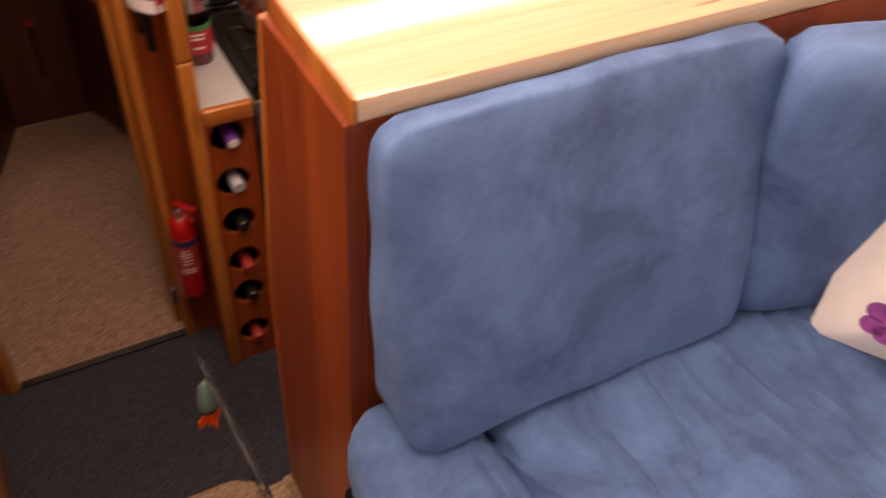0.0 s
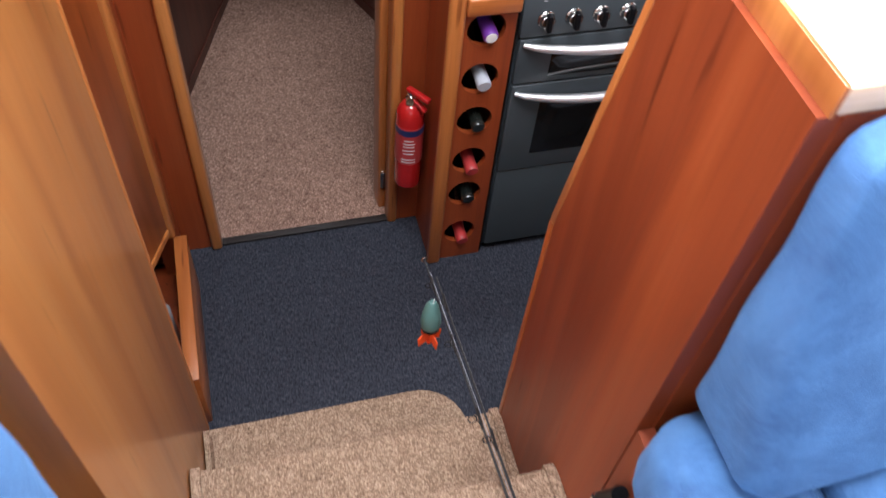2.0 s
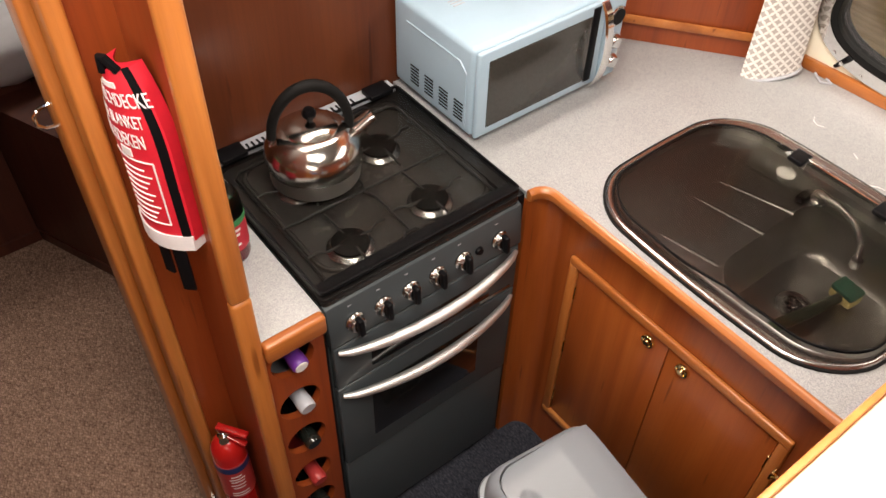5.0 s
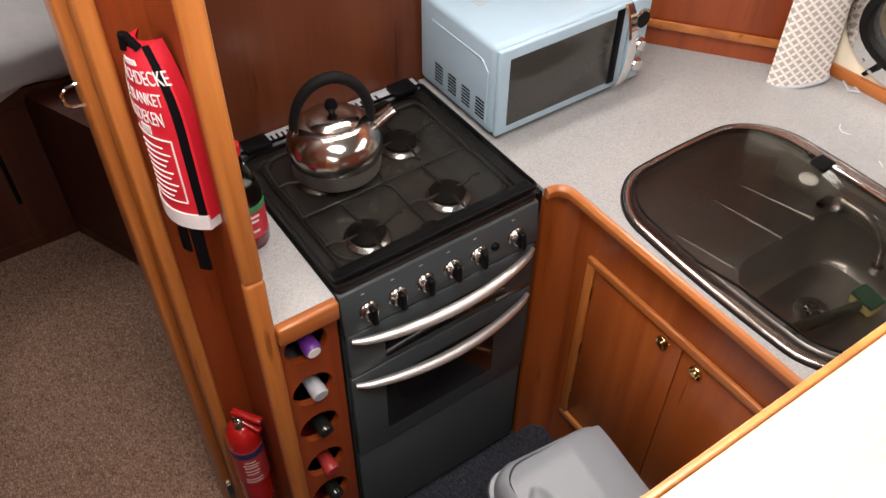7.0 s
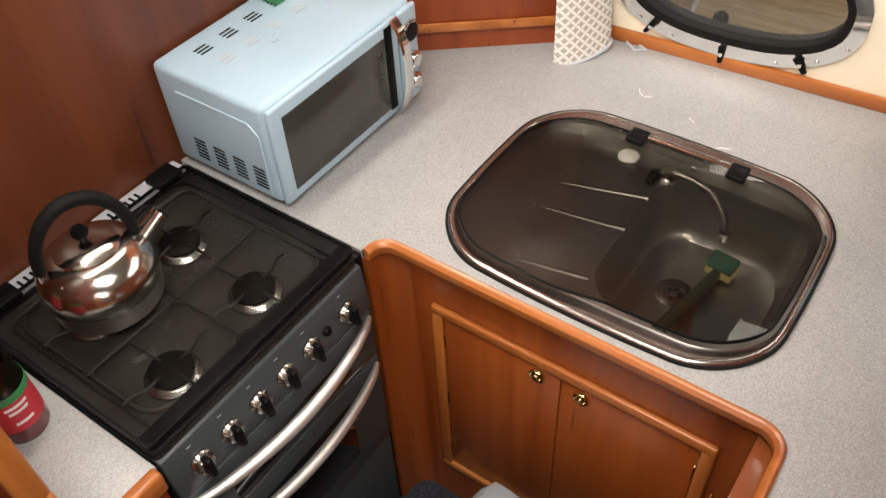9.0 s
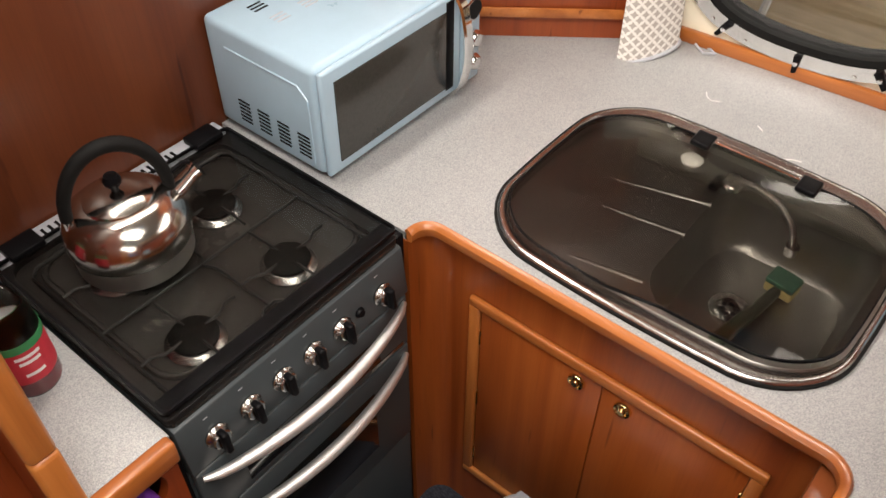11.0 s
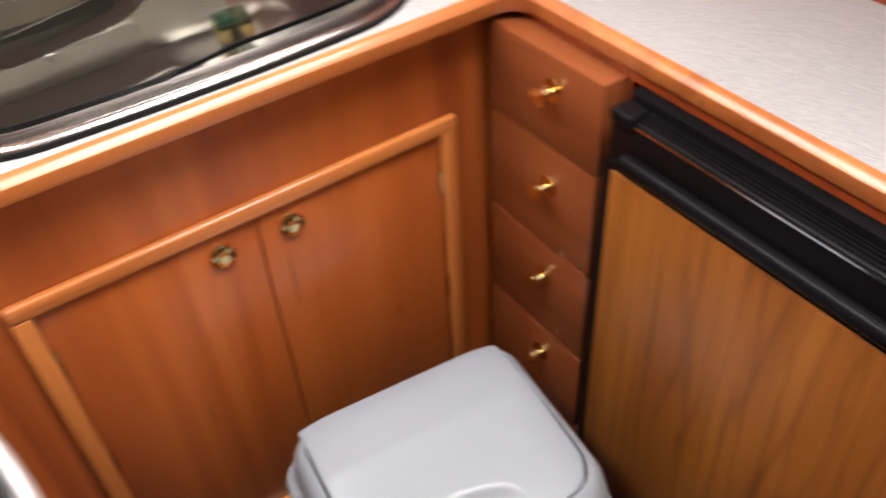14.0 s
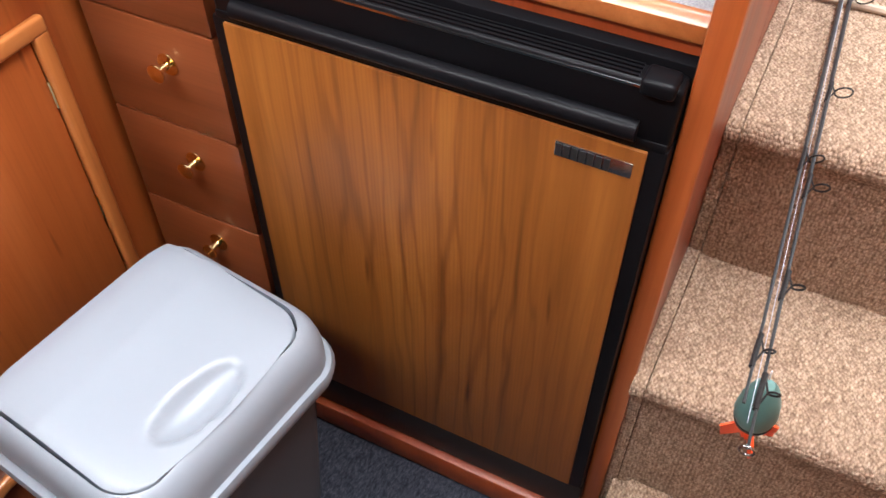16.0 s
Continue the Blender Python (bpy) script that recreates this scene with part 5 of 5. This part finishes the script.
for x in (-0.12, 0.02):
    part("foot", lathe([(0, 0), (0.012, 0), (0.012, 0.004), (0, 0.004)], (x, -0.85, TOP), 12), M["black"], to)
    part("foot", lathe([(0, 0), (0.012, 0), (0.012, 0.004), (0, 0.004)], (x, -0.95, TOP), 12), M["black"], to)

# fire extinguisher
ex = thing("fire_extinguisher", (-0.207, 0.108, 0.23), "small red fire extinguisher hung on the bulkhead", "extinguisher")
EX, EY, EZ = -0.207, 0.108, 0.034
part("cylinder", lathe([(0, 0.20), (0.030, 0.20), (0.036, 0.206), (0.037, 0.215), (0.037, 0.455), (0.034, 0.475), (0.022, 0.492), (0.014, 0.497), (0, 0.497)], (EX, EY, EZ), 32), M["redgloss"], ex)
lb = part("label", lathe([(0.0373, 0.30), (0.0376, 0.30), (0.0376, 0.43), (0.0373, 0.43)], (EX, EY, EZ), 32), M["capred"], ex, "printed red label")
part("label_band", lathe([(0.0377, 0.405), (0.0380, 0.405), (0.0380, 0.425), (0.0377, 0.425)], (EX, EY, EZ), 32), M["navyink"], lb)
for k, (z, w) in enumerate(((0.388, 0.012), (0.376, 0.018), (0.366, 0.015), (0.352, 0.017), (0.340, 0.014), (0.318, 0.02), (0.308, 0.02))):
    bm = loft([[((0.0381) * math.cos(a), (0.0381) * math.sin(a), z + dz) for a in [radians(-105 + 60 * w / 0.02 * (i / 6 - 0.5)) for i in range(7)]] for dz in (0, 0.004)], False, (False, False))
    part("print_line", moved(bm, Matrix.Translation((EX, EY, EZ))), M["ink_white"], lb)
part("valve", lathe([(0, 0.495), (0.014, 0.495), (0.014, 0.515), (0.010, 0.520), (0.010, 0.530), (0, 0.530)], (EX, EY, EZ), 16), M["chrome"], ex)
part("lever", moved(box(-0.008, 0.008, -0.060, 0.012, 0.528, 0.540, 0.003), Matrix.Translation((EX, EY, EZ)) @ Euler((0, 0, radians(35))).to_matrix().to_4x4()), M["redgloss"], ex)
part("lever", moved(moved(box(-0.007, 0.007, -0.055, 0.010, -0.006, 0.004, 0.003), Euler((radians(22), 0, 0)).to_matrix().to_4x4()), Matrix.Translation((EX, EY, 0.515 + EZ)) @ Euler((0, 0, radians(35))).to_matrix().to_4x4()), M["redgloss"], ex)
part("gauge", lathe([(0, 0), (0.010, 0), (0.010, 0.004), (0, 0.004)], (EX - 0.006, EY - 0.012, 0.507 + EZ), 16, facing((-0.3, -1, 0.2))), M["chrome"], ex)
part("bracket", boxes((EX - 0.02, EX + 0.02, EY + 0.034, BH, 0.394, 0.434, 0.003), (EX - 0.02, EX + 0.02, EY + 0.034, BH, 0.284, 0.314, 0.003)), M["black"], ex)

# fire blanket in its zipped bag
fb = thing("fire_blanket", (-0.19, 0.1, 1.1), "red fire blanket bag with white print and black zip", "fire blanket")
BW, BZ0, BZ1 = 0.112, 1.160, 1.478


def bag_at(u, z, off=0.0):
    """A place on the bag: u runs from -0.5 to 0.5 across it."""
    w = BW * (1 - 0.60 * max(0.0, (z - 1.34) / (BZ1 - 1.34)) ** 2.2)
    s = u * w
    belly = 0.022 * (1 - (2 * u) ** 2) + off
    c = Vector((-0.197, 0.078, 0))
    ax = Vector((0.36, -0.933, 0))
    nm = Vector((-0.933, -0.36, 0))
    return c + ax * s + nm * belly + Vector((0, 0, z))


def bag_patch(u0, u1, z0, z1, off, thick, nu=12, nz=14):
    front = [[bag_at(u0 + (u1 - u0) * i / nu, z0 + (z1 - z0) * k / nz, off) for i in range(nu + 1)] for k in range(nz + 1)]
    back = [[bag_at(u0 + (u1 - u0) * i / nu, z0 + (z1 - z0) * k / nz, off - thick) for i in range(nu + 1)] for k in range(nz + 1)]
    return loft([f + b[::-1] for f, b in zip(front, back)])


part("bag", bag_patch(-0.5, 0.5, 1.18, BZ1, 0.0, 0.02), M["redcloth"], fb)
part("zip", bag_patch(0.38, 0.47, 1.18, BZ1, 0.002, 0.003, 3), M["black"], fb)
part("hem", bag_patch(-0.49, 0.49, BZ0, 1.19, 0.003, 0.024, 8, 3), M["linen"], fb, "white cloth edge hanging out")
for u in (-0.05, 0.18):
    part("pull_tape", bag_patch(u, u + 0.16, 1.065 if u > 0 else 1.10, 1.165, 0.001, 0.004, 3, 4), M["black"], fb, "black pull tape")
part("hook", tube([bag_at(-0.1, BZ1 - 0.005), bag_at(-0.1, BZ1 + 0.018), bag_at(0.1, BZ1 + 0.018), bag_at(0.3, BZ1 - 0.002)], 0.006, 8), M["black"], fb)


def bag_text(word, u0, z, size):
    """Lettering laid on the bag's face."""
    cu = bpy.data.curves.new("print", 'FONT')
    cu.body, cu.size, cu.extrude = word, size, 0.0004
    tmp = bpy.data.objects.new("tmp", cu)
    scene.collection.objects.link(tmp)
    me = bpy.data.meshes.new_from_object(tmp.evaluated_get(bpy.context.evaluated_depsgraph_get()))
    bpy.data.objects.remove(tmp)
    for v in me.vertices:
        w = BW * (1 - 0.60 * max(0.0, (z - 1.34) / (BZ1 - 1.34)) ** 2.2)
        v.co = bag_at(u0 + v.co.x * 0.60 / w, z + v.co.y * 1.35, 0.0022 + v.co.z)
    me.materials.clear()
    me.materials.append(M["ink_white"])
    ob = new("print", me)
    ob.parent = fb
    ob.matrix_parent_inverse = Matrix.Translation(fb.location).inverted()


bag_text("LÖSCHDECKE", -0.43, 1.424, 0.0225)
bag_text("FIRE BLANKET", -0.45, 1.391, 0.0215)
bag_text("BLUSDEKEN", -0.44, 1.357, 0.0245)
part("print_frame", bag_patch(-0.36, 0.28, 1.212, 1.2135, 0.0022, 0.002, 6, 1), M["ink_white"], fb)
part("print_frame", bag_patch(-0.36, 0.28, 1.330, 1.3315, 0.0022, 0.002, 6, 1), M["ink_white"], fb)
for k in range(9):
    part("print_line", bag_patch(-0.26, 0.10 + 0.14 * ((k * 37) % 5) / 5, 1.222 + 0.0115 * k, 1.2234 + 0.0115 * k, 0.0022, 0.002, 6, 1), M["ink_white"], fb)
part("print_frame", bag_patch(0.275, 0.285, 1.212, 1.3315, 0.0022, 0.002, 1, 6), M["ink_white"], fb)
part("print_mark", bag_patch(-0.16, 0.02, 1.336, 1.350, 0.0022, 0.002, 4, 2), M["ink_white"], fb)
part("maker_mark", bag_patch(-0.22, 0.14, 1.452, 1.460, 0.0022, 0.002, 4, 1), M["ink_white"], fb)


def squash_bottle(name, x, y, h, label):
    b = thing(name, (x, y, TOP), label, "bottle")
    k = h / 0.24
    g = part("bottle_wall", lathe([(0, 0.002), (0.036, 0.002), (0.039, 0.01), (0.039, 0.12 * k), (0.036, 0.15 * k), (0.022, 0.185 * k), (0.014, 0.205 * k), (0.014, 0.222 * k), (0, 0.222 * k)], (x, y, TOP), 28), M["bottle"], b)
    g.visible_shadow = False
    part("squash", lathe([(0, 0.005), (0.034, 0.005), (0.0365, 0.012), (0.0365, 0.085 * k), (0, 0.085 * k)], (x, y, TOP), 28), M["juice"], b, "dark red squash inside")
    lw = part("wrapper", lathe([(0.0392, 0.035), (0.0396, 0.035), (0.0396, 0.115 * k), (0.0392, 0.115 * k)], (x, y, TOP), 28), M["label"], b, "red fruit label")
    part("label_band", lathe([(0.0398, 0.10 * k), (0.0400, 0.10 * k), (0.0400, 0.115 * k), (0.0398, 0.115 * k)], (x, y, TOP), 28), M["greenpaint"], lw)
    for z, w in ((0.085, 26), (0.074, 22), (0.05, 20)):
        bm = loft([[(0.0401 * math.cos(a), 0.0401 * math.sin(a), z + dz) for a in [radians(-95 + w * (i / 6 - 0.5) * 2) for i in range(7)]] for dz in (0, 0.006)], False, (False, False))
        part("print_line", moved(bm, Matrix.Translation((x, y, TOP))), M["ink_white"], lw)
    part("cap", lathe([(0, 0.218 * k), (0.0155, 0.218 * k), (0.0155, 0.238 * k), (0, 0.24 * k)], (x, y, TOP), 20), M["redgloss"], b)
    return b


squash_bottle("squash_bottle", -0.066, 0.212, 0.235, "clear bottle of dark red squash with a fruit label")
squash_bottle("drink_bottle", -0.088, 0.36, 0.30, "tall bottle with red cap behind the divider")

# quilted oven glove leaning in the corner
og = thing("oven_glove", (1.27, -0.04, TOP), "white quilted oven glove with grey lattice print", "oven glove")
gm = Matrix.Translation((1.256, -0.030, TOP)) @ Euler((radians(-3), 0, radians(-30))).to_matrix().to_4x4()
rg = []
for k in range(9):
    z = 0.004 + 0.26 * k / 8
    w, d = 0.074 * (1 - 0.10 * k / 8), 0.030 * (1 - 0.2 * k / 8)
    rg.append([(w * math.cos(a), -d * math.sin(a) * (1.0 if math.sin(a) > 0 else 0.6), z + 0.010 * math.cos(a)) for a in [2 * math.pi * i / 24 for i in range(24)]])
part("cloth", moved(loft(rg), gm), M["mitt"], og)
hemr = [(x * 1.02, y * 1.06, z - 0.001) for x, y, z in rg[0]]
part("piping", moved(tube(hemr + hemr[:1], 0.0045, 8), gm), M["capgrey"], og, "grey piped hem")
solo("cable", tube([(1.345, -0.09, TOP + 0.004), (1.35, -0.12, TOP + 0.004), (1.335, -0.15, TOP + 0.004), (1.32, -0.13, TOP + 0.004), (1.34, -0.10, TOP + 0.006)], 0.003, 6), M["capgrey"], "grey cord lying by the hull side", "cable")
wc = thing("food_carton", (0.66, 0.31, 1.157), "green and cream card box on the microwave", "box")
part("carton", box(0.77, 0.86, 0.40, 0.45, 1.1575, 1.188, 0.002), M["floral"], wc)
part("green_flap", box(0.768, 0.80, 0.3985, 0.4515, 1.158, 1.1895, 0.001), M["greenpaint"], wc)
tn = thing("bread_tin", (0.78, -0.89, TOP), "white rounded storage tin with a dark base on the worktop", "tin")
part("base", box(0.715, 0.848, -0.955, -0.839, TOP, TOP + 0.010, 0.004), M["black"], tn)
part("tin_body", box(0.712, 0.850, -0.957, -0.836, TOP + 0.010, TOP + 0.13, 0.022, 4), M["white"], tn)
part("lid", box(0.715, 0.847, -0.954, -0.839, TOP + 0.131, TOP + 0.145, 0.006, 3), M["white"], tn)
tm = Matrix.Translation((0.945, -0.80, TOP)) @ Euler((0, 0, radians(30))).to_matrix().to_4x4()
t2 = thing("blue_tin", (0.945, -0.86, TOP), "pale blue rounded tin with a dark base on the worktop", "tin")
part("base", moved(box(-0.058, 0.058, -0.115, -0.003, 0.0, 0.010, 0.004), tm), M["black"], t2)
part("tin_body", moved(box(-0.060, 0.060, -0.117, 0.0, 0.010, 0.125, 0.020, 4), tm), M["toast"], t2)
part("lid", moved(box(-0.057, 0.057, -0.114, -0.003, 0.126, 0.14, 0.006, 3), tm), M["toast"], t2)
pk = thing("cloth_bundle", (1.13, -0.80, TOP), "crumpled blue and white cloth on the worktop", "cloth")
part("cloth", soft_box(1.085, 1.19, -0.87, -0.765, TOP, TOP + 0.06, 0.025, 6, 0.006, 21, 0.02), M["linen"], pk)
part("blue_fold", soft_box(1.10, 1.15, -0.80, -0.758, TOP + 0.015, TOP + 0.066, 0.012, 5, 0.004, 31, 0.012), M["blue"], pk)

# ---- saloon ----


def backrest(xa, xb, seed, label, top=1.597):
    """A backrest cushion leaning on the partition."""
    bk = soft_box(xa, xb, -1.185, -1.066, 1.165, top, 0.028, 9, 0.008, seed, 0.006)
    for v in bk.verts:
        k = min(1.0, max(0.0, (top - v.co.z) / 0.40))
        v.co.y = -1.066 + (v.co.y + 1.066) * (0.42 + 0.80 * k)
    return solo("backrest_cushion", bk, M["blue"], label, "cushion")


def seat(xa, xb, seed, label):
    bt = soft_box(xa, xb, -1.95, -1.09, 1.02, 1.172, 0.05, 12, 0.010, seed, 0.009)
    for v in bt.verts:
        if abs(v.co.x - xa) < 0.07 and xa < -0.2 and xa > -0.5:
            v.co.x += 0.028 * max(0.0, 1 - (-1.09 - v.co.y) / 0.2)
    return solo("seat_cushion", bt, M["blue_seat"], label, "cushion")


backrest(-0.186, 0.352, 2, "blue velvet backrest cushion against the partition")
backrest(-1.60, -0.832, 5, "blue velvet backrest cushion on the port seat")
cb = soft_box(0.0, 0.62, -0.06, 0.06, 1.165, 1.600, 0.036, 9, 0.012, 9, 0.006)
moved(cb, Matrix.Translation((0.352, -1.132, 0)) @ Euler((0, 0, radians(-20))).to_matrix().to_4x4())
solo("backrest_cushion", cb, M["blue"], "blue velvet corner backrest cushion", "cushion")
seat(-0.262, -0.071, 4, "narrow blue velvet end cushion beside the stairs")
seat(-0.069, 1.35, 11, "creased blue velvet seat cushion")
seat(-1.60, -0.797, 15, "blue velvet seat cushion on the port side")
structure("seat_base_starboard", boxes((-0.20, 1.56, -1.93, -1.07, SALOON - 0.004, 1.02)), M["cherry_x"], "cherry seat base on the starboard side")
structure("seat_base_port", boxes((-1.76, -0.90, -1.93, -1.07, SALOON - 0.004, 1.02)), M["cherry_x"], "cherry seat base on the port side")
structure("partition_port", boxes((-1.76, -0.886, -1.062, -1.02, 0.0, 1.602), (-1.76, -0.886, -1.062, -0.75, 1.602, 1.63)), M["orange"], "honey veneered partition behind the port seat")

pl = thing("scatter_cushion", (0.62, -1.45, 1.17), "white cushion with purple flower print on the seat", "cushion")
e1 = Vector((0.46, -0.89, 0.0)).normalized()
e2 = Vector((0.20, 0.16, 0.95))
e2 = (e2 - e1 * e2.dot(e1)).normalized()
e3 = e1.cross(e2)
if e3.x > 0:
    e3 = -e3
pc = Vector((0.405, -1.29, 1.172)) + e1 * 0.19 + e2 * 0.20 - e3 * 0.05
pm_ = Matrix.Translation(pc) @ Matrix((e1, e2, e3)).transposed().to_4x4()
pb = soft_box(-0.19, 0.19, -0.19, 0.19, -0.05, 0.05, 0.02, 8, 0.02, 5, 0.006)
for v in pb.verts:
    pu, pw = abs(v.co.x) / 0.19, abs(v.co.y) / 0.19
    v.co.z *= 1 - 0.86 * min(1.0, max(pu, pw)) ** 3.5
    v.co.x *= 1 + 0.07 * (pu * pw) ** 2 - 0.04 * pu * (1 - min(1.0, pw))
    v.co.y *= 1 + 0.07 * (pu * pw) ** 2 - 0.04 * pw * (1 - min(1.0, pu))
part("cover", moved(pb, pm_), M["floral"], pl)
for fxx, fyy in ((-0.12, -0.10), (-0.13, 0.03), (-0.04, 0.08), (0.08, -0.02), (-0.13, 0.13)):
    flowers = bmesh.new()
    for k in range(5):
        a = radians(72 * k)
        add(flowers, moved(lathe([(0, 0.0), (0.018, 0.0), (0.018, 0.002), (0, 0.002)], n=12), Matrix.Translation((fxx + 0.018 * math.cos(a), fyy + 0.018 * math.sin(a), 0.072)) @ Matrix.Diagonal((1, 0.75, 1, 1))))
    part("flower_print", moved(flowers, pm_), M["petal"], pl)

# fishing rods lying over the steps
def rod_at(y, side=0.0):
    return Vector((-0.328 + 0.044 * (-0.505 - y) + side, y, 0.703 + 0.004 * (y + 1.1)))


for name, s, y_tip, lab in (("fishing_rod", 0.0, -0.508, "slim black fishing rod lying over the steps"), ("fishing_rod", 0.011, -0.55, "second section of a black fishing rod over the steps")):
    rd = thing(name, tuple(rod_at(-1.6, s)), lab, "fishing rod", "fishing rods on the steps")
    part("blank", tube([rod_at(y_tip, s), rod_at(-1.2, s), rod_at(-2.6, s)], [0.0014, 0.0029, 0.0052], 8), M["rod"], rd)
    for y, r in ((y_tip - 0.06, 0.005), (y_tip - 0.19, 0.006), (y_tip - 0.34, 0.008), (y_tip - 0.52, 0.010), (y_tip - 0.75, 0.012), (y_tip - 1.05, 0.014))[::1 if s == 0 else 2]:
        p = rod_at(y, s)
        side_ = Vector((-1 if s == 0 else -0.6, 0, 0.25)).normalized()
        c = p + side_ * (r + 0.006)
        ringp = [c + side_ * (r * math.cos(2 * math.pi * i / 14)) + Vector((0, 0.35, 1)).normalized() * (r * math.sin(2 * math.pi * i / 14)) for i in range(15)]
        g = tube(ringp, 0.0011, 6)
        add(g, tube([p + Vector((0, 0.018, 0)), c - side_ * r, p - Vector((0, 0.018, 0))], 0.0011, 6))
        add(g, tube([p + Vector((0, 0.02, 0)), p - Vector((0, 0.02, 0))], 0.0027, 8))
        part("line_guide", g, M["iron"], rd)
    if s == 0:
        part("tip_ring", tube([rod_at(y_tip, s) + Vector((0.006 * math.cos(a), 0.002, 0.006 * math.sin(a))) for a in [2 * math.pi * i / 12 for i in range(13)]], 0.0013, 6), M["steel"], rd)
        part("line", tube([rod_at(-0.535, s) + Vector((0.004, 0, -0.004)), rod_at(-0.62, s) + Vector((0.004, 0, -0.006)), rod_at(-1.5, s) + Vector((0.01, 0, 0.004))], 0.0004, 4), M["capgrey"], rd)
    part("butt", tube([rod_at(-2.6, s), rod_at(-2.9, s)], 0.012, 10), M["rubber"], rd)
flt = thing("fishing_float", (-0.334, -0.605, 0.575), "grey-green egg float with an orange fin hanging off the rod", "float")
fm = Matrix.Translation((-0.334, -0.600, 0.637)) @ pose(0, 0, 0, 172, 6, 20) @ Matrix.Diagonal((0.92, 0.92, 1.15, 1))
part("egg", lathe([(0, -0.046), (0.007, -0.044), (0.014, -0.034), (0.0200, -0.014), (0.0220, 0.004), (0.019, 0.018), (0.011, 0.027), (0, 0.029)], n=28, turn=fm), M["greenfloat"], flt)
part("band", lathe([(0.0201, 0.014), (0.0207, 0.014), (0.0194, 0.0195), (0.0180, 0.0195)], n=28, turn=fm), M["black"], flt)
fin = bmesh.new()
for a in (0, 90):
    add(fin, moved(prism([(-0.006, 0.022), (0.006, 0.022), (0.030, 0.036), (0.027, 0.054), (0.008, 0.048), (0.004, 0.058), (-0.004, 0.058), (-0.008, 0.048), (-0.027, 0.054), (-0.030, 0.036)], -0.0012, 0.0012, "y"), fm @ pose(0, 0, 0, 0, 0, a)))
part("fin", fin, M["orangefloat"], flt, "bright orange fin")
part("line_eye", tube([(-0.333, -0.598, 0.668), (-0.330, -0.596, 0.702)], 0.0008, 6), M["floral"], flt)
lu = thing("fishing_lure", (-0.42, -1.11, SALOON), "small bright green fishing lure on the carpet", "lure")
part("lure_body", tube([(-0.44, -1.12, SALOON + 0.008), (-0.425, -1.112, SALOON + 0.010), (-0.405, -1.10, SALOON + 0.006)], [0.003, 0.008, 0.002], 10), M["lure"], lu)
part("hook", tube([(-0.405, -1.10, SALOON + 0.006), (-0.395, -1.085, SALOON + 0.006), (-0.40, -1.075, SALOON + 0.012)], 0.001, 6), M["steel"], lu)
tc = thing("torch", (-0.238, -1.10, 0.90), "small black torch clipped to the partition side", "torch")
part("barrel", tube([(-0.230, -1.085, 0.90), (-0.230, -1.10, 0.95), (-0.230, -1.11, 0.98)], [0.010, 0.010, 0.012], 14), M["black"], tc)
part("lens_ring", tube([(-0.230, -1.081, 0.894), (-0.230, -1.085, 0.90)], 0.0105, 14), M["chrome"], tc)
